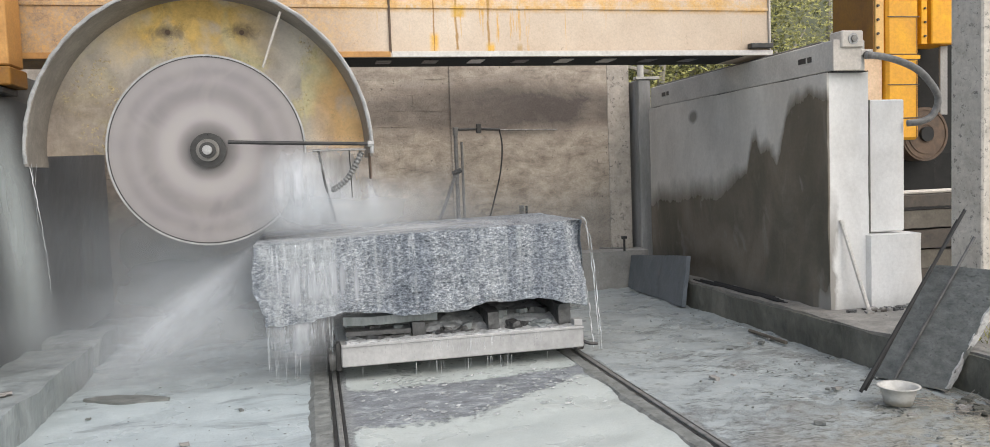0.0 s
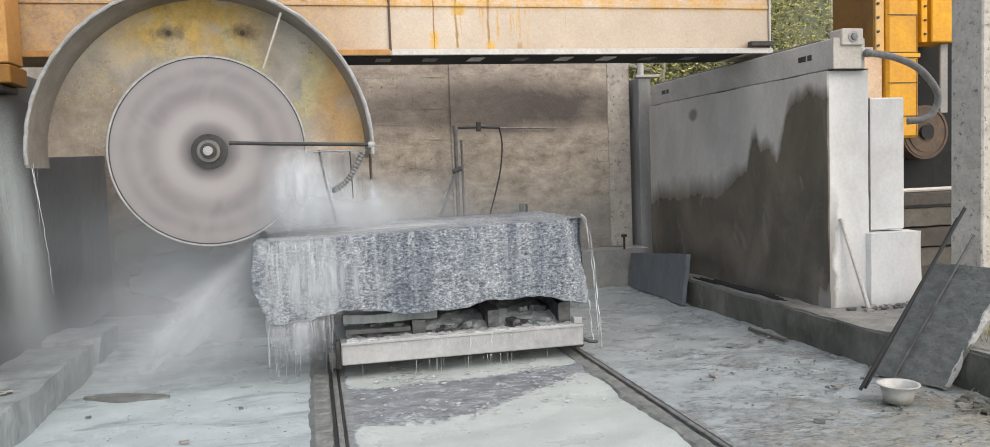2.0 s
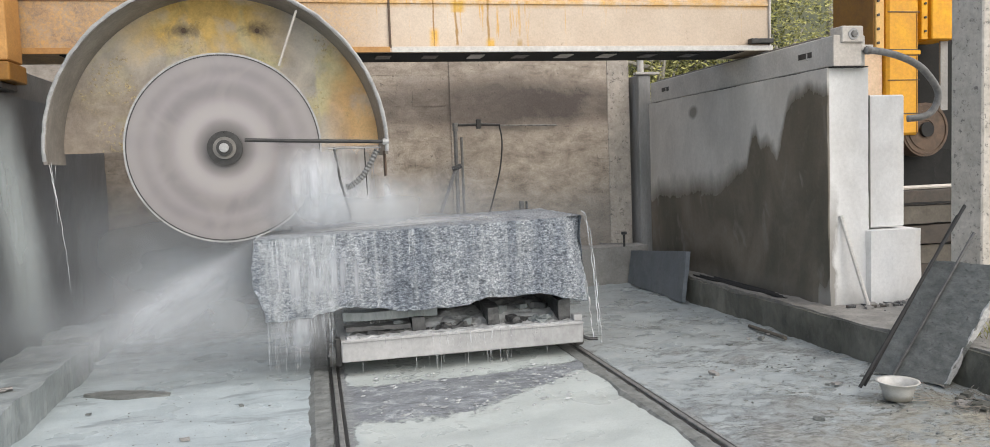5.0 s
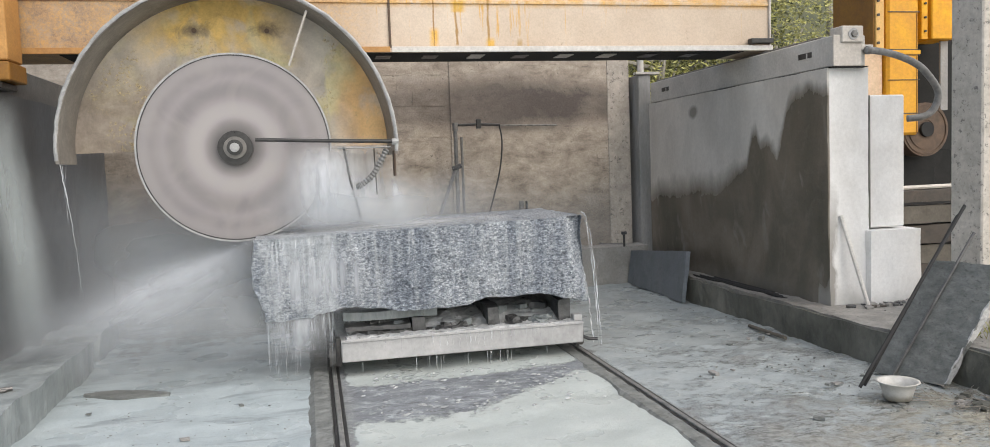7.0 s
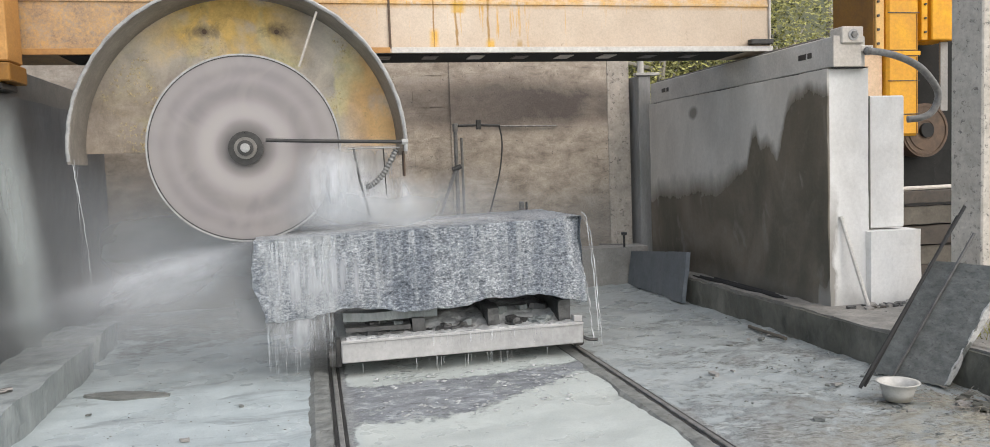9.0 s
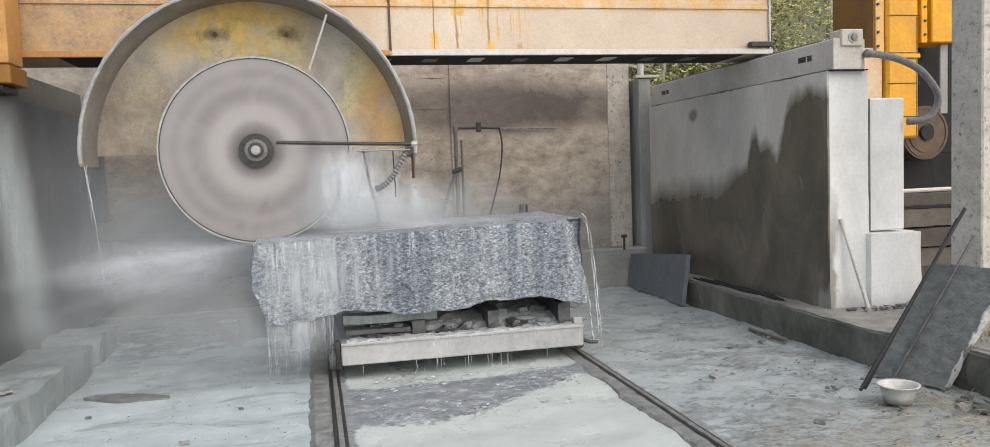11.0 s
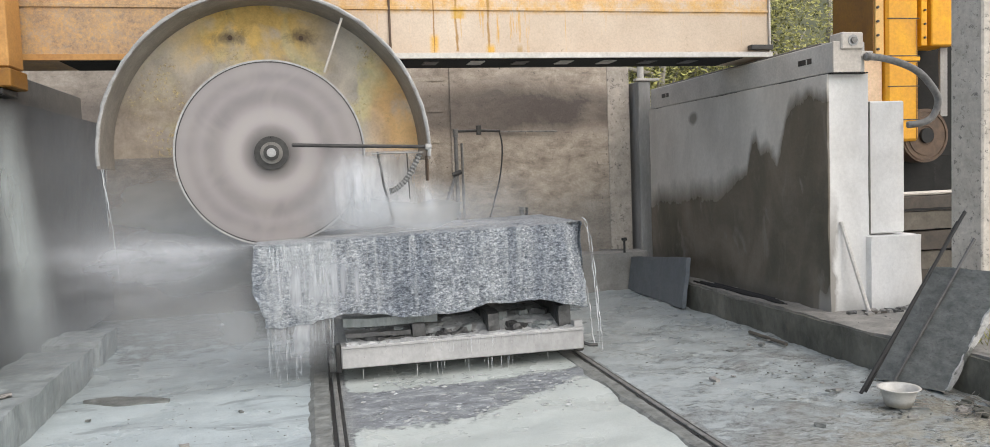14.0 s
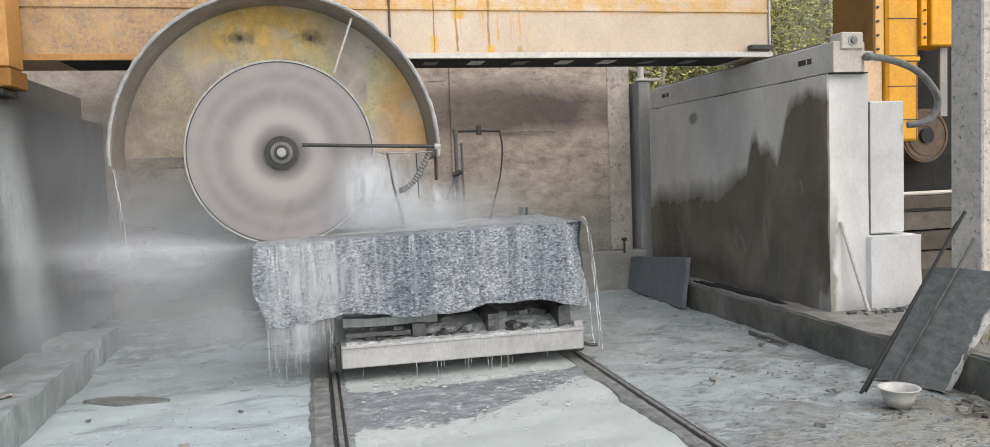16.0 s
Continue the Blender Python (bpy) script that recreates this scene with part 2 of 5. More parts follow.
def wall_material():
    n = Nodes("sooty_rendered_wall")
    n.coord = n.tree.nodes.new("ShaderNodeNewGeometry").outputs["Position"]
    x, y, z = n.axes()
    big = n.noise(1.1, 6, 0.62, n.stretch(0.55, 1, 1.1), 0.6)
    mid = n.noise(5, 8, 0.74, n.stretch(0.7, 1, 1.2), 0.3)
    fine = n.noise(42, 5, 0.75)
    c = n.ramp(mid, (0.34, (0.25, 0.208, 0.165)), (0.5, (0.44, 0.375, 0.30)), (0.66, (0.60, 0.525, 0.435)))
    # a dirty band at half height, damp at the foot
    band = n.calc("MULTIPLY", n.fit(z, 1.9, 2.25), n.fit(z, 2.95, 2.5))
    band = n.fit(n.calc("ADD", band, n.calc("ADD", n.calc("MULTIPLY", n.calc("SUBTRACT", big, 0.5), 2.0), n.calc("MULTIPLY", n.calc("SUBTRACT", mid, 0.5), 0.9))), 0.35, 0.95)
    c = n.mix(n.calc("MULTIPLY", band, n.fit(x, 1.0, 3.0, 0.55, 0.95)), c, (0.085, 0.07, 0.062))
    low = n.fit(n.calc("ADD", z, n.calc("MULTIPLY", n.calc("SUBTRACT", big, 0.5), 0.9)), 0.9, 1.25, 0.5, 0.0)
    c = n.mix(low, c, (0.20, 0.19, 0.175))
    # west end darkened in colour: shade behind the guard, and wet
    west = n.fit(n.calc("ADD", x, n.calc("MULTIPLY", big, 0.8)), 0.9, -0.3, 0.0, 0.34)
    c = n.mix(west, c, (0.15, 0.143, 0.138))
    c = n.mix(0.34, c, n.ramp(fine, (0.3, 0.4), (0.62, 1.05)), "MULTIPLY")
    c = n.mix(n.fit(n.noise(22, 5, 0.7), 0.635, 0.68, 0.0, 0.8), c, (0.05, 0.044, 0.04))
    scratch = n.fit(n.noise(9, 5, 0.7, n.stretch(0.25, 1, 3.0), 0.5), 0.62, 0.68, 0.0, 0.5)
    c = n.mix(scratch, c, (0.12, 0.10, 0.085))
    c = n.mix(n.calc("MULTIPLY", n.chance(), 0.22), c, (0.18, 0.155, 0.14))
    n.bump(n.calc("ADD", mid, fine), 0.45, 0.014)
    return n.done(c, 0.8)


def girder_material():
    n = Nodes("dusty_yellow_girder_paint")
    x, y, z = n.axes()
    big = n.noise(1.2, 5, 0.6, n.stretch(1, 1, 0.7))
    fine = n.noise(35, 5, 0.75)
    mid_g = n.noise(6, 6, 0.7)
    runs = n.noise(13, 6, 0.7, n.stretch(1, 1, 0.07), 0.3)
    dust = n.ramp(big, (0.3, (0.52, 0.405, 0.295)), (0.7, (0.66, 0.555, 0.44)))
    paint = n.ramp(fine, (0.3, (0.52, 0.27, 0.05)), (0.7, (0.76, 0.43, 0.07)))
    middle = n.calc("MULTIPLY", n.fit(x, 0.7, 1.4), n.fit(x, 3.0, 1.9))
    bare = n.fit(n.calc("ADD", n.calc("ADD", runs, n.calc("MULTIPLY", middle, 0.07)), n.calc("MULTIPLY", n.fit(z, 0.05, 0.45), 0.06)), 0.66, 0.74)
    bare = n.calc("MAXIMUM", bare, n.calc("MULTIPLY", n.fit(z, 0.40, 0.445), n.fit(mid_g, 0.35, 0.6)))
    left = n.fit(x, 0.7, -0.4, 0.0, 0.9)
    bare = n.calc("MAXIMUM", n.calc("MULTIPLY", bare, 0.85), n.calc("MULTIPLY", left, n.fit(fine, 0.35, 0.6)))
    c = n.mix(bare, dust, paint)
    rust = n.fit(n.noise(5, 6, 0.75), 0.62, 0.75, 0.0, 0.8)
    c = n.mix(n.calc("MULTIPLY", rust, n.fit(fine, 0.4, 0.6)), c, (0.16, 0.10, 0.06))
    wob = n.calc("ADD", x, n.calc("MULTIPLY", n.calc("SUBTRACT", n.noise(14, 4, 0.6, n.stretch(1, 1, 0.3)), 0.5), 0.05))
    for at, half, low, high, tone in ((1.17, 0.035, 0.04, 0.24, (0.72, 0.40, 0.03)), (1.165, 0.006, 0.04, 0.6, (0.30, 0.15, 0.03)), (1.38, 0.008, 0.06, 0.6, (0.34, 0.18, 0.03)),
                                      (1.685, 0.010, 0.04, 0.6, (0.36, 0.19, 0.03)), (1.70, 0.03, 0.04, 0.15, (0.70, 0.40, 0.04)), (1.40, 0.05, 0.36, 0.5, (0.62, 0.36, 0.04)), (1.98, 0.02, 0.05, 0.14, (0.45, 0.30, 0.12))):
        off = n.calc("ABSOLUTE", n.calc("SUBTRACT", wob, at))
        streak = n.calc("MULTIPLY", n.fit(off, half * 1.6, half * 0.6), n.calc("MULTIPLY", n.fit(z, low, low + 0.02), n.fit(z, high, high - 0.05)))
        c = n.mix(n.calc("MULTIPLY", streak, n.fit(mid_g, 0.3, 0.5, 0.35, 0.9)), c, tone)
    drip = n.fit(n.noise(21, 5, 0.7, n.stretch(1, 1, 0.04), 0.2), 0.66, 0.72, 0.0, 0.7)
    c = n.mix(n.calc("MULTIPLY", drip, n.fit(z, 0.05, 0.3, 0.1, 0.5)), c, (0.30, 0.19, 0.09))
    c = n.mix(n.fit(mid_g, 0.5, 0.75, 0.0, 0.35), c, (0.42, 0.33, 0.25))
    c = n.mix(n.calc("MULTIPLY", left, n.fit(mid_g, 0.3, 0.62, 0.45, 0.95)), c, n.ramp(fine, (0.35, (0.17, 0.115, 0.075)), (0.62, (0.42, 0.27, 0.15))))
    c = n.mix(0.35, c, n.ramp(n.noise(60, 6, 0.8), (0.32, 0.55), (0.58, 1.05)), "MULTIPLY")
    n.bump(n.calc("ADD", fine, rust), 0.25, 0.006)
    return n.done(c, 0.55)


def guard_material():
    n = Nodes("slurry_coated_guard_steel")
    x, y, z = n.axes()
    big = n.noise(1.5, 4, 0.5, None, 0.9)
    fine = n.noise(48, 6, 0.8)
    mid = n.noise(7, 6, 0.68, None, 0.4)
    soft = n.noise(3.0, 4, 0.5, None, 0.6)
    c = n.ramp(soft, (0.34, (0.40, 0.355, 0.30)), (0.5, (0.54, 0.485, 0.40)), (0.66, (0.66, 0.60, 0.49)))
    high = n.calc("ADD", z, n.calc("ADD", n.calc("MULTIPLY", n.calc("SUBTRACT", big, 0.5), 1.6), n.calc("MULTIPLY", n.calc("SUBTRACT", mid, 0.5), 0.5)))
    near = n.fit(n.calc("ABSOLUTE", n.calc("ADD", x, 0.15)), 0.35, 0.75, 1.0, 0.0)
    gold = n.calc("MULTIPLY", n.fit(high, 0.55, 0.95, 0.0, 0.9), near)
    c = n.mix(gold, c, n.ramp(mid, (0.35, (0.56, 0.34, 0.07)), (0.62, (0.82, 0.55, 0.14))))
    olive = n.fit(n.noise(1.9, 4, 0.5, n.stretch(1.1, 1, 0.8), 0.9), 0.50, 0.62, 0.0, 0.7)
    c = n.mix(olive, c, n.ramp(mid, (0.38, (0.50, 0.45, 0.18)), (0.6, (0.72, 0.65, 0.33))))
    side = n.fit(n.calc("ADD", x, n.calc("MULTIPLY", n.calc("SUBTRACT", big, 0.5), 0.8)), 0.70, 1.0, 0.0, 0.85)
    c = n.mix(side, c, n.ramp(soft, (0.36, (0.62, 0.36, 0.14)), (0.6, (0.85, 0.52, 0.19))))
    grey = n.fit(n.noise(1.3, 4, 0.5, n.stretch(1, 1, 1.3), 1.0), 0.50, 0.64, 0.0, 0.75)
    c = n.mix(grey, c, (0.56, 0.52, 0.47))
    dull = n.calc("MULTIPLY", n.fit(n.calc("ADD", x, n.calc("MULTIPLY", n.calc("SUBTRACT", big, 0.5), 0.9)), -0.45, -0.80), n.fit(z, 0.85, 0.40))
    c = n.mix(n.calc("MULTIPLY", dull, 0.9), c, n.ramp(mid, (0.35, (0.23, 0.185, 0.15)), (0.65, (0.36, 0.30, 0.245))))
    c = n.mix(0.22, c, n.ramp(fine, (0.32, 0.4), (0.6, 1.1)), "MULTIPLY")
    # dark seep round the two bolt holes
    for at in (-0.30, 0.286):
        dx, dz = n.calc("SUBTRACT", x, at), n.calc("SUBTRACT", z, 0.985)
        far = n.calc("SQRT", n.calc("ADD", n.calc("MULTIPLY", dx, n.calc("MULTIPLY", dx, 0.3)), n.calc("MULTIPLY", dz, dz)))
        seep = n.fit(n.calc("ADD", far, n.calc("MULTIPLY", n.calc("SUBTRACT", mid, 0.5), 0.16)), 0.02, 0.085, 0.8, 0.0)
        c = n.mix(seep, c, (0.11, 0.075, 0.04))
    crust = n.calc("MULTIPLY", n.fit(n.noise(26, 6, 0.75), 0.52, 0.60), n.fit(n.noise(2.4, 4, 0.5, None, 0.5), 0.50, 0.60, 0.0, 0.75))
    c = n.mix(crust, c, n.ramp(fine, (0.4, (0.16, 0.11, 0.05)), (0.55, (0.66, 0.52, 0.24))))
    n.bump(n.calc("ADD", mid, n.calc("ADD", fine, crust)), 0.5, 0.012)
    return n.done(c, 0.5)


def blade_material():
    """Steel disc: rings worn round the axle, slurry film."""
    n = Nodes("ring_worn_blade_steel")
    x, y, z = n.axes()
    r = n.calc("SQRT", n.calc("ADD", n.calc("MULTIPLY", x, x), n.calc("MULTIPLY", z, z)))
    comb = n.tree.nodes.new("ShaderNodeCombineXYZ")
    n.put(comb.inputs[0], r)
    rings = n.noise(5.2, 1, 0.4, comb.outputs[0])
    swirl = n.noise(2.4, 2, 0.5, warp=1.8)
    c = n.ramp(rings, (0.3, (0.175, 0.16, 0.163)), (0.5, (0.225, 0.205, 0.207)), (0.7, (0.29, 0.27, 0.265)))
    wide = n.ramp(r, (0.14, 0.8), (0.25, 1.18), (0.36, 1.15), (0.47, 0.95), (0.55, 1.04), (0.64, 0.98), (0.72, 0.93))
    c = n.mix(1.0, c, wide, "MULTIPLY")
    c = n.mix(n.fit(swirl, 0.38, 0.62, 0.0, 0.2), c, (0.36, 0.335, 0.30))
    hub = n.fit(r, 0.11, 0.24, 0.9, 0.0)
    c = n.mix(hub, c, (0.09, 0.085, 0.08))
    return n.done(c, n.fit(rings, 0.3, 0.7, 0.35, 0.55), 0.15)


def mist_material(name, amount, scale=2.0, stretch=(1, 1, 1), colour=(0.72, 0.74, 0.77), gap=0.3):
    """Fine spray: thin white that thins out to nothing at the sheet's rim (UV) and in its gaps."""
    n = Nodes(name)
    uv = n.tree.nodes.new("ShaderNodeTexCoord").outputs["UV"]
    u, v, _ = n.axes(uv)
    edge = n.calc("MULTIPLY", n.calc("MULTIPLY", n.fit(u, 0.0, 0.3), n.fit(u, 1.0, 0.55)), n.calc("MULTIPLY", n.fit(v, 0.0, 0.4), n.fit(v, 1.0, 0.6)))
    puffs = n.fit(n.noise(scale, 5, 0.55, n.stretch(*stretch), 0.3), gap, 0.72)
    a = n.calc("MULTIPLY", n.calc("MULTIPLY", edge, puffs), amount, True)
    clear = n.tree.nodes.new("ShaderNodeBsdfTransparent")
    white = n.tree.nodes.new("ShaderNodeBsdfDiffuse")
    thin = n.tree.nodes.new("ShaderNodeBsdfTranslucent")
    both = n.tree.nodes.new("ShaderNodeMixShader")
    both.inputs[0].default_value = 0.35
    n.put(white.inputs[0], colour)
    n.put(thin.inputs[0], colour)
    n.tree.links.new(white.outputs[0], both.inputs[1])
    n.tree.links.new(thin.outputs[0], both.inputs[2])
    last = n.tree.nodes.new("ShaderNodeMixShader")
    n.put(last.inputs[0], a)
    n.tree.links.new(clear.outputs[0], last.inputs[1])
    n.tree.links.new(both.outputs[0], last.inputs[2])
    n.tree.links.new(last.outputs[0], n.out.inputs["Surface"])
    return n.mat


def water_material():
    n = Nodes("milky_running_water")
    a = n.noise(14, 4, 0.6, n.stretch(1, 1, 0.15))
    n.put(n.bsdf.inputs["Alpha"], n.fit(a, 0.3, 0.65, 0.12, 0.6))
    return n.done((0.82, 0.85, 0.87), 0.18)


def leaf_material(name, a, b):
    n = Nodes(name)
    geo = n.tree.nodes.new("ShaderNodeNewGeometry")
    c = n.ramp(geo.outputs["Random Per Island"], (0.0, a), (1.0, b))
    n.put(n.bsdf.inputs["Transmission Weight"], 0.0)
    return n.done(c, 0.6)


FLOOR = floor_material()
GRANITE = granite_material()
PIER = pier_material()
WALL = wall_material()
GIRDER = girder_material()
GUARD = guard_material()
BLADE = blade_material()
WATER = water_material()
CONCRETE = plain("grey_concrete", (0.24, 0.23, 0.215), (0.42, 0.405, 0.375), 2.5, (0.6, 0.85), bump=0.35)
PLINTH = plain("dusty_plinth_concrete", (0.15, 0.145, 0.132), (0.36, 0.345, 0.315), 5, (0.6, 0.85), bump=0.5, fine=30, pits=0.5)
PILLAR = plain("pitted_concrete", (0.46, 0.425, 0.365), (0.70, 0.655, 0.58), 6, (0.7, 0.9), bump=0.5, fine=30, pits=0.75)
EDGE = plain("pitted_beige_concrete", (0.38, 0.34, 0.29), (0.64, 0.58, 0.50), 5, (0.7, 0.9), bump=0.5, fine=26, pits=0.8)
WETCON = plain("wet_dark_concrete", (0.055, 0.058, 0.045), (0.23, 0.225, 0.19), 5, (0.35, 0.6), bump=0.6, stretch=(1, 1, 0.6), fine=30, pits=0.5)
LEFTCON = plain("wet_grey_concrete", (0.085, 0.09, 0.095), (0.17, 0.175, 0.18), 2, (0.35, 0.6), bump=0.3, stretch=(1, 1, 0.3))
COLUMN = plain("splashed_column_concrete", (0.25, 0.25, 0.243), (0.41, 0.405, 0.395), 2.5, (0.55, 0.75), bump=0.3, stretch=(1, 1, 0.3))
BEDCON = plain("wet_rail_bed_concrete", (0.11, 0.117, 0.108), (0.33, 0.34, 0.32), 11, (0.35, 0.6), bump=0.6, fine=34, pits=0.7)
MUD = plain("pale_stone_mud", (0.30, 0.31, 0.315), (0.66, 0.675, 0.67), 9, (0.3, 0.55), bump=0.7, fine=26, pits=0.7)
DARKSTONE = plain("dark_speckled_stone", (0.035, 0.036, 0.036), (0.13, 0.132, 0.13), 12, (0.3, 0.5), bump=0.7, fine=60, pits=0.3)
KERB = plain("splashed_concrete_kerb", (0.17, 0.195, 0.195), (0.40, 0.43, 0.425), 6, (0.3, 0.55), bump=0.45, stretch=(1, 1, 0.3), pits=0.35)
STEEL = plain("dull_steel", (0.16, 0.155, 0.15), (0.34, 0.33, 0.31), 12, (0.35, 0.6), 0.6, 0.2)
DARKSTEEL = plain("dark_wet_steel", (0.02, 0.02, 0.02), (0.07, 0.068, 0.065), 10, (0.25, 0.5), 0.4, 0.25)
RAILTOP = plain("worn_rail_top", (0.16, 0.16, 0.15), (0.40, 0.395, 0.375), 16, (0.3, 0.5), 0.3, 0.3)
ROD = plain("matt_dark_rod_steel", (0.010, 0.010, 0.010), (0.030, 0.030, 0.029), 18, (0.75, 0.9), 0.0, 0.3)
RAIL = plain("rusty_rail_steel", (0.10, 0.095, 0.085), (0.32, 0.31, 0.29), 14, (0.3, 0.6), 0.4, 0.3)
CART = plain("slurry_washed_cart_steel", (0.38, 0.38, 0.375), (0.56, 0.555, 0.545), 3.5, (0.4, 0.65), 0.0, 0.25, stretch=(1, 1, 0.8), fine=22)
GUARDBAND = plain("slurry_coated_band_steel", (0.17, 0.152, 0.135), (0.40, 0.36, 0.31), 4, (0.5, 0.7), 0.0, 0.4)
BANDSTEEL = plain("grimy_band_steel", (0.10, 0.095, 0.085), (0.27, 0.255, 0.23), 5, (0.35, 0.6), 0.1, 0.4)
RIMSTEEL = plain("slurry_washed_rim_steel", (0.30, 0.30, 0.29), (0.50, 0.50, 0.49), 8, (0.35, 0.6), 0.1, 0.3)
YELLOW = plain("yellow_machine_paint", (0.74, 0.325, 0.002), (0.90, 0.44, 0.004), 2.5, (0.5, 0.7), bump=0.1, fine=25)
BROWN = plain("deep_brown_paint", (0.22, 0.09, 0.008), (0.36, 0.165, 0.012), 3, (0.4, 0.6), bump=0.15)
ORANGE = plain("faded_orange_paint", (0.42, 0.20, 0.05), (0.62, 0.33, 0.10), 4, (0.5, 0.7), bump=0.2)
WHITEWASH = plain("whitish_dusty_paint", (0.60, 0.57, 0.52), (0.76, 0.735, 0.69), 5, (0.5, 0.7), bump=0.2)
FADED = plain("sun_faded_orange", (0.62, 0.42, 0.25), (0.80, 0.59, 0.40), 4, (0.5, 0.7), bump=0.15)
PEACH = plain("sun_bleached_yellow", (0.66, 0.36, 0.09), (0.84, 0.52, 0.17), 4, (0.45, 0.65), bump=0.15)
PALE = plain("pale_dusty_paint", (0.55, 0.50, 0.44), (0.72, 0.67, 0.60), 6, (0.5, 0.7), bump=0.2)
CAPCON = plain("grey_steel_cap", (0.46, 0.442, 0.405), (0.66, 0.635, 0.585), 3, (0.55, 0.75), bump=0.25)
WOOD = plain("weathered_wood", (0.20, 0.18, 0.15), (0.42, 0.39, 0.34), 4, (0.7, 0.9), bump=0.4, stretch=(6, 6, 0.6))
TIMBER = plain("grimy_timber", (0.07, 0.06, 0.045), (0.17, 0.15, 0.12), 5, (0.7, 0.9), bump=0.4)
DARKWOOD = plain("dark_damp_timber", (0.03, 0.025, 0.02), (0.10, 0.08, 0.06), 5, (0.7, 0.9), bump=0.4)
HOSE = plain("grey_ribbed_hose", (0.12, 0.12, 0.118), (0.30, 0.30, 0.29), 45, (0.5, 0.7), bump=0.6, depth=0.012)
RUBBER = plain("grey_hose_rubber", (0.16, 0.16, 0.155), (0.28, 0.275, 0.265), 20, (0.5, 0.7), bump=0.2)
BROWNSTEEL = plain("rust_brown_steel", (0.06, 0.035, 0.02), (0.16, 0.10, 0.06), 9, (0.5, 0.7), 0.2, 0.3)
# matt black with shade put into its colour, for places that lie dark
SHADEBLACK = plain("matt_shade_black", (0.008, 0.008, 0.007), (0.025, 0.024, 0.022), 6, (0.9, 1.0), bump=0.3)
BLACK = plain("black_rubber", (0.012, 0.012, 0.012), (0.04, 0.04, 0.038), 15, (0.5, 0.7), bump=0.2)


def bowl_material():
    n = Nodes("dirty_white_plastic")
    x, y, z = n.axes()
    mid = n.noise(14, 6, 0.7)
    c = n.ramp(mid, (0.3, (0.40, 0.39, 0.355)), (0.7, (0.56, 0.55, 0.515)))
    c = n.mix(n.fit(n.calc("ADD", z, n.calc("MULTIPLY", mid, 0.09)), 0.10, 0.05, 0.0, 0.85), c, (0.34, 0.31, 0.25))
    c = n.mix(n.fit(n.noise(30, 5, 0.7), 0.62, 0.7, 0.0, 0.5), c, (0.30, 0.28, 0.24))
    return n.done(c, 0.38)


PLASTIC = bowl_material()
SLAB = plain("sawn_grey_stone", (0.11, 0.118, 0.11), (0.29, 0.30, 0.28), 9, (0.4, 0.65), bump=0.9, depth=0.014, stretch=(1.0, 1.6, 1), fine=62, pits=0.65)
CHIP = plain("pale_broken_stone", (0.36, 0.36, 0.35), (0.78, 0.78, 0.76), 22, (0.6, 0.85), bump=0.5)
BLUESLAB = plain("blue_grey_wet_slab", (0.115, 0.135, 0.152), (0.21, 0.232, 0.255), 4, (0.3, 0.5), bump=0.15)
BARK = plain("pale_bark", (0.24, 0.22, 0.18), (0.46, 0.43, 0.36), 8, (0.8, 0.95), bump=0.5, stretch=(1, 1, 0.4))
LEAF = leaf_material("sunlit_leaf", (0.025, 0.032, 0.008), (0.52, 0.50, 0.16))
GRASS = leaf_material("hill_scrub", (0.03, 0.04, 0.01), (0.32, 0.31, 0.09))
EARTH = plain("hill_earth", (0.05, 0.06, 0.025), (0.13, 0.13, 0.06), 1.5, (0.8, 0.95), bump=0.5)
SPRAY = mist_material("spray_fan", 0.56, 2.2, (0.5, 1, 1.6))
MIST = mist_material("hanging_mist", 0.57, 0.7, colour=(0.66, 0.70, 0.73), gap=0.0)
PLUME = mist_material("white_water_plume", 0.9, 5.0, (1.5, 1.5, 0.3), (0.86, 0.88, 0.90), gap=0.15)
SIDEFALL = mist_material("side_fall_film", 0.58, 4.0, (1.6, 1.6, 0.2), (0.60, 0.65, 0.64), gap=0.05)
CURTAIN = mist_material("water_curtain_film", 0.8, 4.0, (2.2, 2.2, 0.3))
TOPFILM = mist_material("top_film", 0.95, 5.0, (0.6, 1.2, 1), (0.74, 0.75, 0.74), gap=0.0)
SPLASH = mist_material("splash_film", 0.8, 9.0, (1.8, 1.8, 0.16))


# ---------- mesh helpers ----------
def part(name, bm, material, parent=None, label="", smooth=False):
    """Links a bmesh as one mesh object, under a thing or part if given."""
    me = bpy.data.meshes.new(name)
    bm.normal_update()
    bm.to_mesh(me)
    bm.free()
    me.materials.append(material)
    if smooth:
        me.polygons.foreach_set("use_smooth", [True] * len(me.polygons))
    ob = new(name, me)
    if parent:
        ob.parent = parent
    if label:
        ob["label"] = label
    return ob


def thing(name, m=None, label="", category="", group="", kind=""):
    ob = new(name)
    if m:
        ob.matrix_basis = m
    return tagged(ob, label, category, group, kind)


def box(lo, hi, bevel=0.006, bm=None, m=None):
    bm = bm or bmesh.new()
    lo, hi = Vector(lo), Vector(hi)
    made = bmesh.ops.create_cube(bm, size=1.0, matrix=Matrix.Translation((lo + hi) / 2) @ Matrix.Diagonal((*(hi - lo), 1)))
    verts = made["verts"]
    if bevel:
        edges = list({e for v in verts for e in v.link_edges})
        made = bmesh.ops.bevel(bm, geom=edges, offset=bevel, segments=1, affect="EDGES", profile=0.5)
        verts = list({v for f in made["faces"] for v in f.verts} | {v for v in verts if v.is_valid})
    if m:
        bmesh.ops.transform(bm, matrix=m, verts=[v for v in verts if v.is_valid])
    return bm


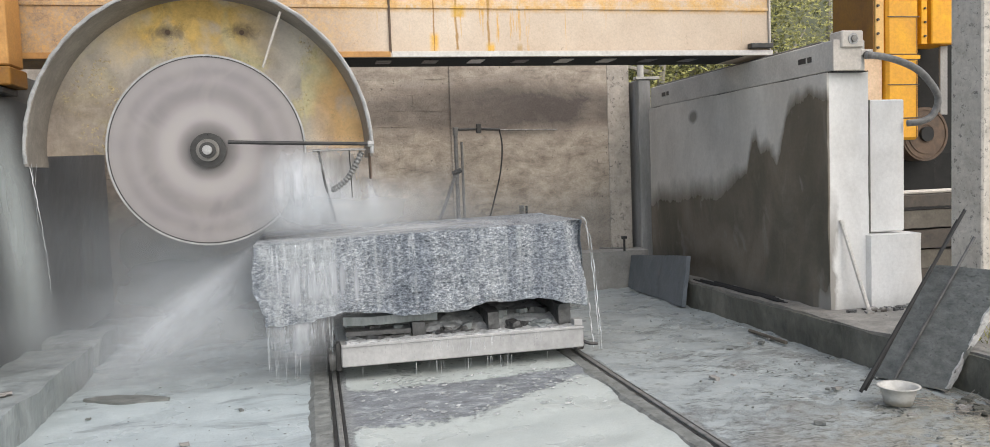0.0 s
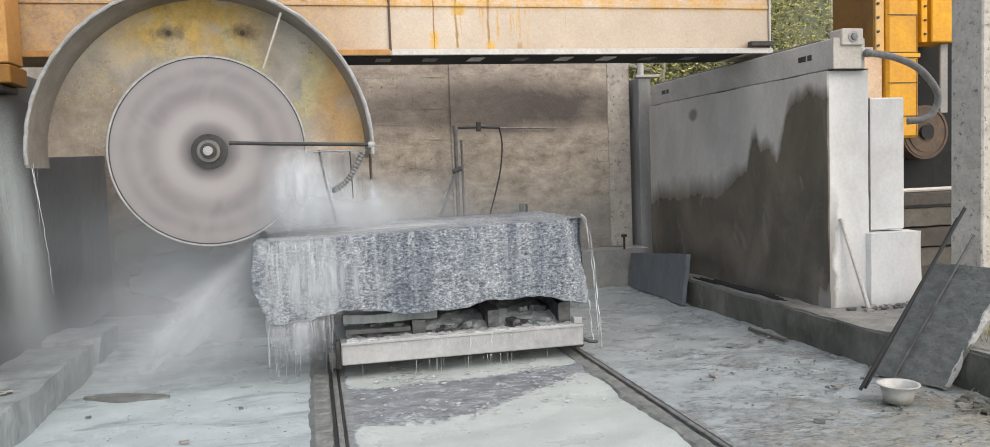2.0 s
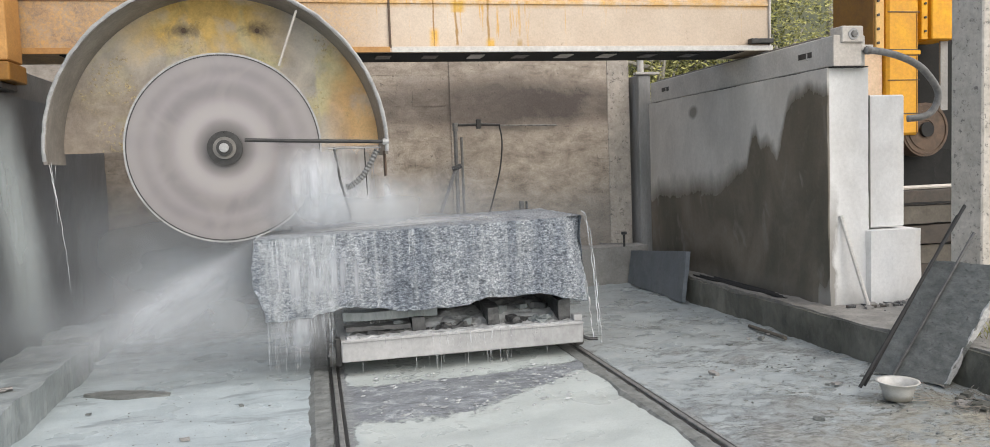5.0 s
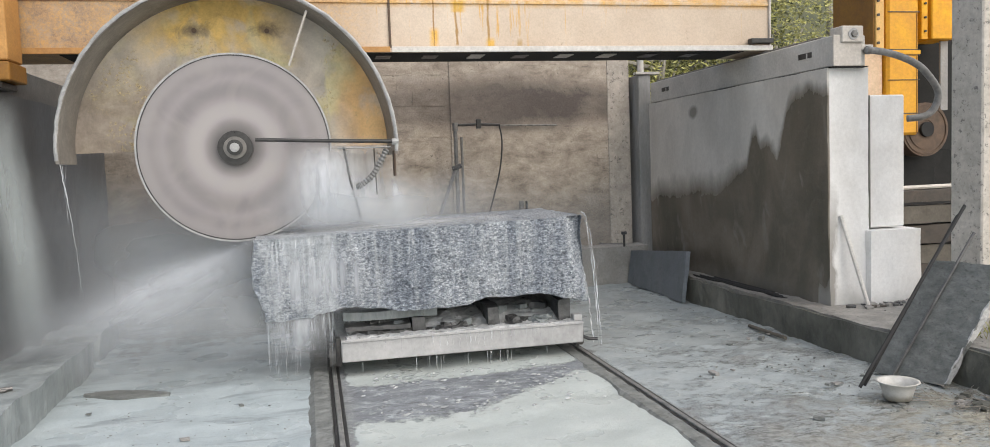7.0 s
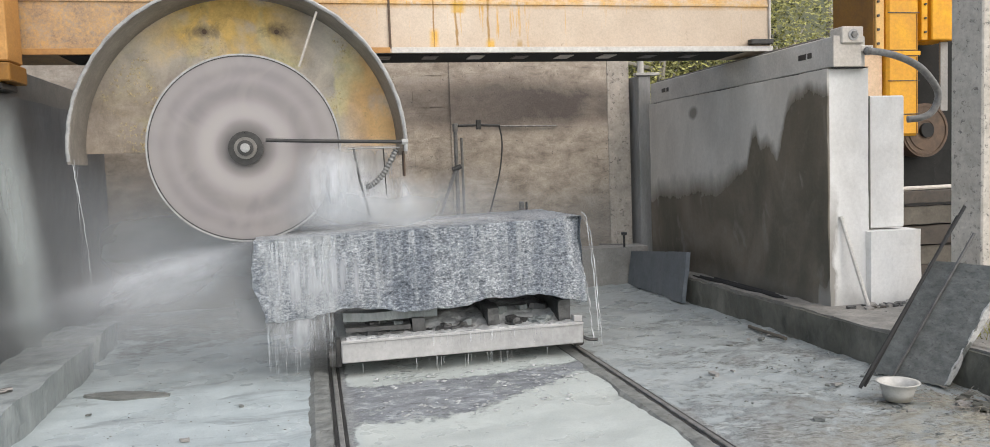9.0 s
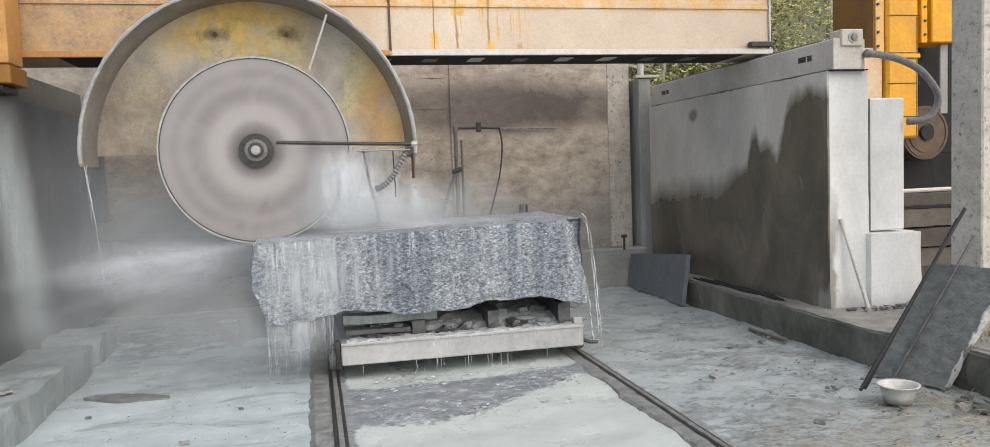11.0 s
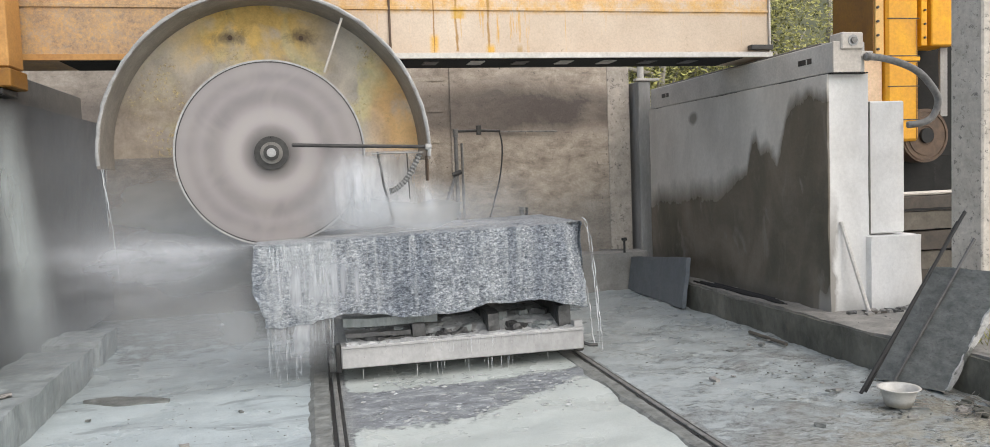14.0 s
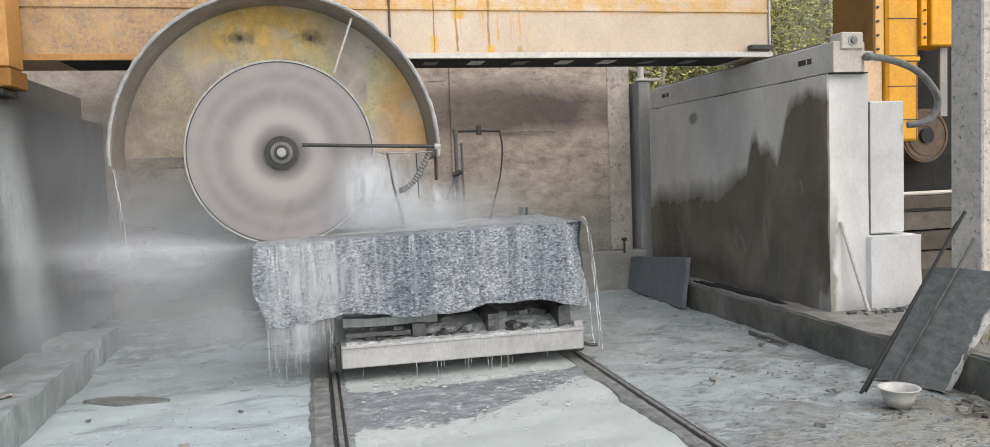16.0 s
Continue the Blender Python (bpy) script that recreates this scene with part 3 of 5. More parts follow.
def tube(points, radius, sides=10, bm=None):
    """A round bar through points; radius is one number or one for each point."""
    bm = bm or bmesh.new()
    pts = [Vector(p) for p in points]
    radii = radius if isinstance(radius, (list, tuple)) else [radius] * len(pts)
    rings = []
    for i, p in enumerate(pts):
        d = (pts[min(i + 1, len(pts) - 1)] - pts[max(i - 1, 0)]).normalized()
        a = d.orthogonal().normalized() if abs(d.y) > 0.95 else d.cross(Vector((0, 1, 0))).normalized()
        b = d.cross(a)
        rings.append([bm.verts.new(p + (a * math.cos(k * math.tau / sides) + b * math.sin(k * math.tau / sides)) * radii[i]) for k in range(sides)])
    for r, s in zip(rings, rings[1:]):
        for k in range(sides):
            bm.faces.new((r[k], r[(k + 1) % sides], s[(k + 1) % sides], s[k]))
    bm.faces.new(rings[0][::-1])
    bm.faces.new(rings[-1])
    return bm


def spline(points, steps=6):
    """Points on a smooth curve through the given ones."""
    p = [Vector(q) for q in points]
    out = []
    for i in range(len(p) - 1):
        a, b, c, d = p[max(i - 1, 0)], p[i], p[i + 1], p[min(i + 2, len(p) - 1)]
        for k in range(steps):
            t = k / steps
            out.append(0.5 * (2 * b + (c - a) * t + (2 * a - 5 * b + 4 * c - d) * t * t + (3 * b - a - 3 * c + d) * t ** 3))
    return out + [p[-1]]


def disc(radius, y0, y1, sides=96, bm=None, hole=0.0):
    """A round plate (or ring) about the y axis, from y0 to y1."""
    bm = bm or bmesh.new()
    rows = []
    for r, y in ((radius, y0), (radius, y1)) + (((hole, y1), (hole, y0)) if hole else ()):
        rows.append([bm.verts.new((r * math.cos(k * math.tau / sides), y, r * math.sin(k * math.tau / sides))) for k in range(sides)])
    loops = list(zip(rows, rows[1:] + rows[:1])) if hole else [(rows[0], rows[1])]
    for a, b in loops:
        for k in range(sides):
            bm.faces.new((a[k], a[(k + 1) % sides], b[(k + 1) % sides], b[k]))
    if not hole:
        bm.faces.new(rows[0][::-1])
        bm.faces.new(rows[1])
    bmesh.ops.recalc_face_normals(bm, faces=bm.faces)
    return bm


def rough_box(lo, hi, step, amount, seed=0.0, scale=4.0, shape=None):
    """A stone-like box: a fine grid on each side, pushed about by noise."""
    bm = bmesh.new()
    lo, hi = Vector(lo), Vector(hi)
    n = [max(1, round((hi[i] - lo[i]) / step)) for i in range(3)]
    at = {}

    def vert(i, j, k):
        if (i, j, k) not in at:
            p = Vector((lo.x + (hi.x - lo.x) * i / n[0], lo.y + (hi.y - lo.y) * j / n[1], lo.z + (hi.z - lo.z) * k / n[2]))
            q = p * scale + Vector((seed, seed * 1.7, seed * 0.3))
            d = Vector((noise.fractal(q, 0.8, 2.1, 5), noise.fractal(q + Vector((9, 0, 0)), 0.8, 2.1, 5), noise.fractal(q + Vector((0, 17, 0)), 0.8, 2.1, 5)))
            p2 = p + d * amount
            at[i, j, k] = bm.verts.new(shape(p2, p) if shape else p2)
        return at[i, j, k]

    for a, b, c in ((0, 1, 2), (1, 2, 0), (2, 0, 1)):
        for side in (0, n[c]):
            for i in range(n[a]):
                for j in range(n[b]):
                    quad = []
                    for di, dj in ((0, 0), (1, 0), (1, 1), (0, 1)):
                        idx = [0, 0, 0]
                        idx[a], idx[b], idx[c] = i + di, j + dj, side
                        quad.append(vert(*idx))
                    bm.faces.new(quad)
    bmesh.ops.recalc_face_normals(bm, faces=bm.faces)
    return bm


# ---------- ground ----------
def build_ground():
    bm = bmesh.new()
    xs = [-300, -80, -30, -12, -6] + [-3 + 0.05 * i for i in range(161)] + [8, 12, 30, 80, 300]
    ys = [-300, -80, -20, -4, 0, 2] + [3.4 + 0.05 * i for i in range(143)] + [11, 13, 16, 22, 40, 100, 400]
    grid = []
    for y in ys:
        row = []
        for x in xs:
            inside = -3 <= x <= 5 and 3.4 <= y <= 10.6
            z = -0.012
            if inside:
                z = 0.018 * noise.fractal(Vector((x * 1.3, y * 1.3, 0)), 0.8, 2, 4) - 0.012
                if x > 2.5:
                    z += 0.014 * noise.fractal(Vector((x * 6, y * 6, 3)), 0.7, 2, 4) * min(1.0, (x - 2.5) * 1.5)
            if inside and (-0.15 < x < 0.22 or 2.08 < x < 2.32):
                z = -0.014
            row.append(bm.verts.new((x, y, z)))
        grid.append(row)
    for a, b in zip(grid, grid[1:]):
        for i in range(len(xs) - 1):
            bm.faces.new((a[i], a[i + 1], b[i + 1], b[i]))
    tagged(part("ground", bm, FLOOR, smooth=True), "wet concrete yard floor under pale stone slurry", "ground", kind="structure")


build_ground()


# ---------- walls, piers and kerbs ----------
def build_setting():
    wall = tagged(part("wall_north", box((-6, 10.44, -0.05), (4.28, 10.75, 3.9), 0.01), WALL), "sooty brown rendered block wall behind the saw", "wall", kind="structure")
    part("render_coat", box((1.80, 10.416, 0.45), (3.96, 10.46, 3.85), 0.006), WALL, wall, "smoother brown render coat")
    part("edge_strip", box((3.962, 10.412, 0.45), (4.275, 10.46, 3.85), 0.004), EDGE, wall, "pale pitted concrete strip at the wall's end")
    ledge = tagged(part("ledge", rough_box((3.35, 10.0, -0.05), (4.32, 10.40, 0.48), 0.06, 0.012), CONCRETE), "low grey concrete ledge at the wall's foot", "ledge", kind="structure")
    tagged(part("column_north", box((4.34, 10.25, -0.05), (4.52, 10.6, 2.75), 0.012), COLUMN), "narrow grey concrete column beside the back wall", "column", kind="structure")

    top = thing("post_fitting", pose(4.42, 10.2, 2.75), "pale pipe stub and flat bar on the column's top", "fitting")
    part("stub", tube([(0, 0.15, 0.0), (0, 0.15, 0.22)], 0.045, 12), CAPCON, top)
    part("flat_bar", box((-0.12, 0.02, 0.0), (0.22, 0.12, 0.035), 0.004), CAPCON, top)

    def chip(p2, p):
        # worn near corner
        q = p2.copy()
        if p.y < 6.35 and p.x < 4.45:
            q.x += 0.02 * max(0, noise.noise(Vector((0, 0, p.z * 4)))) + 0.05 * max(0, 1.1 - p.z) * 0.5
        return q

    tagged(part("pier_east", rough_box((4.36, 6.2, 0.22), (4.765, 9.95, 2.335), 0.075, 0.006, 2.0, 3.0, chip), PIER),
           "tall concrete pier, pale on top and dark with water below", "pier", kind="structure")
    buttress = tagged(part("buttress_east", box((4.790, 6.235, 0.930), (5.16, 6.75, 2.10), 0.012), PIER), "narrow pale concrete buttress on a wider base", "buttress", kind="structure")
    # solid strip, dark in place of the shade inside the gap
    part("joint", box((4.770, 6.199, 0.93), (4.786, 6.6, 2.095), 0.002), WETCON, buttress, "dark strip for the shade in the open joint")
    tagged(part("buttress_base", rough_box((4.735, 6.13, 0.22), (5.24, 6.75, 0.915), 0.07, 0.006, 5.0), PIER), "pale concrete base block under the buttress", "buttress", kind="structure")
    def set_back(q, p):
        if p.x < 4.3:
            q.x += 0.125 * min(1.0, max(0.0, (5.35 - p.y) / 0.4))
        return q

    tagged(part("kerb_east", rough_box((4.11, 0.5, -0.08), (7.6, 10.3, 0.245), 0.09, 0.022, 7.0, 2.5, set_back), WETCON), "damp dark concrete plinth along the pier's foot", "plinth", kind="structure")
    tagged(part("plinth_top", rough_box((4.135, 0.6, 0.2), (7.55, 10.25, 0.268), 0.09, 0.016, 9.0, 3.5, set_back), PLINTH), "dusty pale grey plinth top", "plinth", kind="structure")
    tagged(part("pillar_east", box((5.085, 5.3, 0.2), (5.405, 5.622, 5.2), 0.012), PILLAR), "square pitted grey concrete pillar", "pillar", kind="structure")
    tagged(part("pier_west", rough_box((-3.0, 6.3, 0.1), (-2.38, 10.40, 2.33), 0.12, 0.008, 3.0), LEFTCON), "wet grey concrete pier under the girder", "pier", kind="structure")
    tagged(part("kerb_west", rough_box((-3.2, 0.5, -0.08), (-1.88, 7.38, 0.235), 0.07, 0.022, 11.0, 3.0), KERB), "splashed grey concrete kerb block with worn edges", "kerb", kind="structure")
    tagged(part("kerb_west_far", rough_box((-3.2, 7.72, -0.08), (-1.92, 8.45, 0.225), 0.07, 0.03, 13.0, 3.0), KERB), "splashed grey concrete kerb block under the falling water", "kerb", kind="structure")
    # added black wall for the shade behind the machine
    tagged(part("wall_shed", box((5.4, 9.6, 0.2), (9.0, 9.8, 2.55), 0.01), SHADEBLACK), "added wall, coloured black for the shade behind the yellow machine", "wall", kind="structure")


build_setting()


def build_wall_blocks():
    wall = bpy.data.objects["wall_north"]
    meshes = []
    for k in range(4):
        bm = rough_box((-0.199, 0.0, -0.099), (0.199, 0.03, 0.099), 0.1, 0.004, 50.0 + k, 6.0)
        ob = part("block", bm, WALL, wall)
        meshes.append(ob.data)
        bpy.data.objects.remove(ob)
    rr = random.Random(15)
    for row in range(14):
        for col in range(8):
            ob = new("block", rr.choice(meshes))
            ob.parent = wall
            ob.matrix_basis = pose(-1.28 + 0.4 * col - 0.2 * (row % 2), 10.43 + rr.uniform(-0.003, 0.003), 0.5 + 0.2 * row)


build_wall_blocks()


# ---------- cap on the east pier ----------
def build_cap(name, x0, x1, y0, y1, label, surface):
    cap = thing(name, pose(x0, y0, 2.342), label, "pier cap")
    w, l = x1 - x0, y1 - y0
    part("beam", box((0, 0, 0), (w, l, 0.262), 0.008), surface, cap)
    for y in (0.30, 3.25):
        part("slot", box((-0.004, y, 0.115), (0.02, y + 0.2, 0.165), 0.002), DARKSTEEL, cap, "dark slot in the side")
        part("lug", box((-0.006, y + 0.06, 0.10), (0.015, y + 0.08, 0.16), 0.002), CAPCON, cap)
    # added strip that draws the shadow gap between pier and beam
    part("shim", box((-0.012, -0.028, -0.009), (w + 0.01, l, -0.0015), 0.001), SHADEBLACK, cap, "added black strip for the shadow gap under the beam")
    part("rail", box((w * 0.3, 0.3, 0.262), (w * 0.7, l, 0.298), 0.004), RAIL, cap, "low steel rail")
    return cap


cap = build_cap("pier_cap", 4.385, 4.70, 6.15, 9.95, "grey steel cap beam with a rail on the pier", CAPCON)
part("end_plate", box((-0.01, -0.022, 0.0), (0.262, -0.002, 0.262), 0.004), PALE, cap, "pale dusty end plate")
box_part = part("bracket_box", box((0.055, -0.05, 0.195), (0.262, 0.12, 0.335), 0.008), PALE, cap, "pale dusty steel bracket")
part("bolt", disc(0.03, -0.075, -0.052, 6), STEEL, box_part).matrix_basis = pose(0.16, 0, 0.265)
part("washer", disc(0.048, -0.058, -0.051, 20), RIMSTEEL, box_part).matrix_basis = pose(0.16, 0, 0.265)
part("bracket", box((0.264, -0.02, 0.13), (0.38, 0.05, 0.18), 0.004), PALE, cap)
build_cap("pier_cap", -2.80, -2.48, 6.3, 9.95, "dark wet steel cap beam with a rail on the pier", BANDSTEEL)


# ---------- the bridge girder ----------
def build_girder():
    g = thing("bridge_girder", pose(0, 7.42, 2.66), "dusty yellow steel box girder bridging the two piers", "girder")
    part("front_web", box((-2.78, 0.045, 0.042), (4.58, 0.065, 0.95), 0.003), GIRDER, g)
    part("back_web", box((-2.78, 0.60, 0.042), (4.58, 0.62, 0.95), 0.003), GIRDER, g)
    part("bottom_flange", box((-2.78, 0.0, 0.0), (4.60, 0.66, 0.04), 0.004), GIRDER, g)
    part("top_flange", box((-2.78, 0.0, 0.952), (4.60, 0.66, 0.99), 0.004), GIRDER, g)
    part("flange_lip", box((0.77, -0.012, -0.001), (4.60, -0.001, 0.050), 0.002), WHITEWASH, g, "whitish dusty flange lip")
    part("flange_lip", box((-2.78, -0.012, -0.001), (0.755, -0.001, 0.050), 0.002), ORANGE, g, "orange flange lip")
    part("belt", box((-2.78, 0.030, 0.445), (4.58, 0.0445, 0.475), 0.003), GIRDER, g)
    part("joint_plate", box((0.752, 0.024, 0.044), (0.772, 0.0445, 0.94), 0.003), BROWNSTEEL, g, "dark vertical joint strip")
    part("end_plate", box((4.582, 0.02, 0.042), (4.60, 0.64, 0.95), 0.003), PALE, g)
    part("stopper", box((4.34, -0.05, 0.068), (4.585, 0.028, 0.115), 0.004), DARKSTEEL, g, "black rubber stopper")
    # thin black sheet that puts the underside's shade into colour
    part("soffit_skin", box((-2.0, 0.03, -0.006), (4.3, 0.63, -0.0025), 0.001), SHADEBLACK, g, "black sheet for the shade under the girder")
    for i in range(9):
        part("soffit_plate", box((0.2 + i * 0.44, 0.12, -0.014), (0.34 + i * 0.44, 0.36, -0.0065), 0.003), PALE if i in (3, 5, 6) else DARKSTEEL, g)
    return g


build_girder()


def build_carriage():
    c = thing("end_carriage", pose(-2.6, 7.0, 2.0), "faded orange steel end carriage of the saw bridge", "end carriage")
    part("upright", box((0.0, 0.02, 0.56), (0.352, 0.36, 1.7), 0.01), ORANGE, c)
    part("foot_beam", box((-0.1, -0.02, 0.40), (0.37, 0.38, 0.545), 0.01), BROWN, c, "darker rusty foot beam")
    part("wheel_case", box((0.0, 0.0, 0.34), (0.30, 0.36, 0.398), 0.01), DARKSTEEL, c)


build_carriage()


# ---------- rails ----------
def build_rail(x, m_label):
    r = thing("rail", pose(x, 0, 0), m_label, "rail", "rails under the block cart")
    bm = bmesh.new()
    prof = [(-0.017, -0.06), (-0.017, 0.004), (-0.012, 0.008), (0.012, 0.008), (0.017, 0.004), (0.017, -0.06)]
    a = [bm.verts.new((u, 0.5, v)) for u, v in prof]
    b = [bm.verts.new((u, 10.2, v)) for u, v in prof]
    for i in range(len(prof)):
        j = (i + 1) % len(prof)
        bm.faces.new((a[i], a[j], b[j], b[i]))
    bm.faces.new(a[::-1])
    bm.faces.new(b)
    bmesh.ops.recalc_face_normals(bm, faces=bm.faces)
    part("rail_bar", bm, RAILTOP, r, "worn bright running surface")
    for u in (-0.041, 0.019):
        part("groove", box((u, 0.5, -0.06), (u + 0.022, 10.2, -0.003), 0.002), DARKSTEEL, r, "dark wet groove beside the rail")
    return r


build_rail(0.10, "worn dark steel rail beside the slurry channel")
build_rail(2.19, "worn dark steel rail set in the floor")
def verge(q, p, edge, depth):
    """Lets one long edge of a strip wander."""
    if abs(p.x - edge) < 0.02:
        if p.z > -0.03:
            q.z -= 0.035
        q.x += depth * (noise.noise(Vector((p.y * 2.3, edge, 0))) + 0.6 * noise.noise(Vector((p.y * 9.0, edge, 4))))
    return q


tagged(part("rail_bed", rough_box((-0.11, 0.5, -0.06), (0.050, 10.2, 0.010), 0.05, 0.007, 4.0, 7.0, lambda q, p: verge(q, p, -0.11, 0.03)), BEDCON), "damp pitted concrete strip beside the rail", "rail bed", kind="structure")
tagged(part("rail_bed_east", rough_box((2.0, 0.5, -0.06), (2.140, 10.2, 0.004), 0.05, 0.007, 6.0, 7.0, lambda q, p: verge(q, p, 2.0, 0.05)), BEDCON), "damp pitted concrete verge between pool and rail", "rail bed", kind="structure")


# ---------- the block cart and the granite block ----------
def build_cart():
    c = thing("block_cart", pose(0, 6.35, 0), "low steel rail cart washed pale with slurry, carrying the block", "cart")
    part("front_beam", box((0.16, 0.0, 0.105), (2.15, 0.07, 0.28), 0.008), CART, c)
    part("beam_lip", box((0.16, -0.012, 0.262), (2.15, 0.09, 0.284), 0.004), CART, c)
    part("back_beam", box((0.16, 1.45, 0.105), (2.15, 1.52, 0.28), 0.008), CART, c)
    for x in (0.14, 2.085):
        part("side_beam", box((x, 0.072, 0.105), (x + 0.08, 1.448, 0.275), 0.006), CART, c)
    part("deck", rough_box((0.225, 0.092, 0.17), (2.08, 1.44, 0.275), 0.035, 0.028, 21.0, 7.0, lambda q, p: Vector((q.x, q.y, q.z + (min(0.09, (p.y - 0.09) * 0.3) if p.z > 0.2 else 0)))), MUD, c, "deck heaped with pale wet stone mud")
    part("packing_plank", rough_box((0.20, 0.10, 0.325), (0.72, 0.26, 0.36), 0.04, 0.008, 8.0), DARKSTONE, c, "dark speckled packing stone")
    part("packing_plank", rough_box((0.19, 0.16, 0.40), (0.95, 0.30, 0.47), 0.04, 0.010, 9.0), KERB, c, "grey wet packing plank")
    part("mud_ridge", rough_box((0.2, 0.0, 0.28), (2.08, 0.085, 0.296), 0.025, 0.014, 14.0, 14.0), MUD, c, "white mud caked along the beam")
    for x, z in ((0.74, 0.40), (1.36, 0.44), (1.97, 0.46)):
        part("bolster", rough_box((x, 0.10, 0.23), (x + 0.10, 1.42, z), 0.05, 0.012, x * 9, 6.0), DARKSTONE, c, "dark wet timber bolster")
    part("corner_post", box((2.075, 0.02, 0.284), (2.15, 0.10, 0.34), 0.005), CART, c)
    part("end_bracket", box((0.118, 0.0, 0.08), (0.157, 0.10, 0.30), 0.005), DARKSTEEL, c, "dark end bracket")
    part("coupling", tube([(2.15, 0.03, 0.15), (2.20, 0.0, 0.13), (2.27, 0.0, 0.125)], 0.014, 8), DARKSTEEL, c, "short coupling hook")
    for x in (0.10, 2.19):
        for y in (0.28, 1.2):
            w = part("wheel", disc(0.09, -0.03, 0.03, 28), RAIL, c)
            w.matrix_basis = pose(x, y, 0.112, 0, 0, 90)
            part("axle_cap", disc(0.03, -0.045, 0.045, 12), DARKSTEEL, w)


def build_chips():
    # sawn-off chips lying on the mud of the cart's deck, under the block
    r = random.Random(12)
    for i in range(14):
        a, b, h = r.uniform(0.06, 0.13), r.uniform(0.05, 0.09), r.uniform(0.035, 0.075)
        x = r.choice((r.uniform(0.86, 1.30), r.uniform(1.50, 1.92), r.uniform(0.30, 0.66)))
        y = 6.35 + r.uniform(0.16, 0.42)
        z = 0.265 + min(0.09, (y - 6.44) * 0.3)
        c = thing("stone_chip", pose(x, y, z, r.uniform(-8, 8), r.uniform(-8, 8), r.uniform(0, 180)), "wet grey granite chip lying on the muddy cart", "stone", "chips on the cart")
        part("chip", rough_box((-a / 2, -b / 2, 0), (a / 2, b / 2, h), 0.03, 0.022, 5.0 + i, 9.0), DARKSTONE if i % 3 else KERB, c)


build_cart()
build_chips()


def build_block():
    def shape(q, p):
        # sawn flat top, rough front with a slanting broken corner at the far end, ragged underside
        r = q.copy()
        top = 1.105 + 0.022 * (p.x + 0.43)
        if p.z > 1.0:
            r.z = top + (p.z - 1.1) + (q.z - p.z) * 0.12
        if p.z < 0.6:
            low = 0.03 * math.sin(p.x * 5.0) + 0.05 * noise.noise(Vector((p.x * 2.5, 3, 0)))
            low += 0.025
            r.z += low * (1 - (p.z - 0.48) / 0.12)
        if p.y < 6.45:
            cut = p.x - (1.95 + (1.10 - p.z) * 0.42)
            if cut > 0:
                r.y += min(0.16, cut * 0.9)
        if p.x < -0.40:
            r.x += 0.06 * max(0, (0.72 - p.z) / 0.24) - 0.03 * math.sin((p.z - 0.5) * 5)
        return r

    b = thing("granite_block", None, "rough wet grey granite block on the cart, being sawn", "stone block")
    part("stone", rough_box((-0.44, 6.36, 0.48), (2.20, 7.78, 1.10), 0.022, 0.02, 1.0, 7.0, shape), GRANITE, b)
    return b


block = build_block()
rng = random.Random(4)
for i in range(16):
    x, y = rng.uniform(0.3, 2.0), rng.uniform(6.46, 6.62)
    s = rng.uniform(0.03, 0.07)
    rock = tagged(part("stone_chunk", rough_box((-s * 1.5, -s, -s * 0.6), (s * 1.5, s, s * 0.8), s * 0.7, s * 0.5, i * 3.1, 9.0), DARKSTONE if i % 3 else KERB),
                  "broken wet stone chunk on the cart deck", "stone", "stone chunks under the block")
    rock.matrix_basis = pose(x, y, 0.235 + s * 0.5, 0, 0, rng.uniform(0, 180))


# ---------- the saw head ----------
HUB_Y = 6.80


def arc_points(r, a0, a1, n):
    return [(r * math.cos(radians(a0 + (a1 - a0) * i / n)), r * math.sin(radians(a0 + (a1 - a0) * i / n))) for i in range(n + 1)]


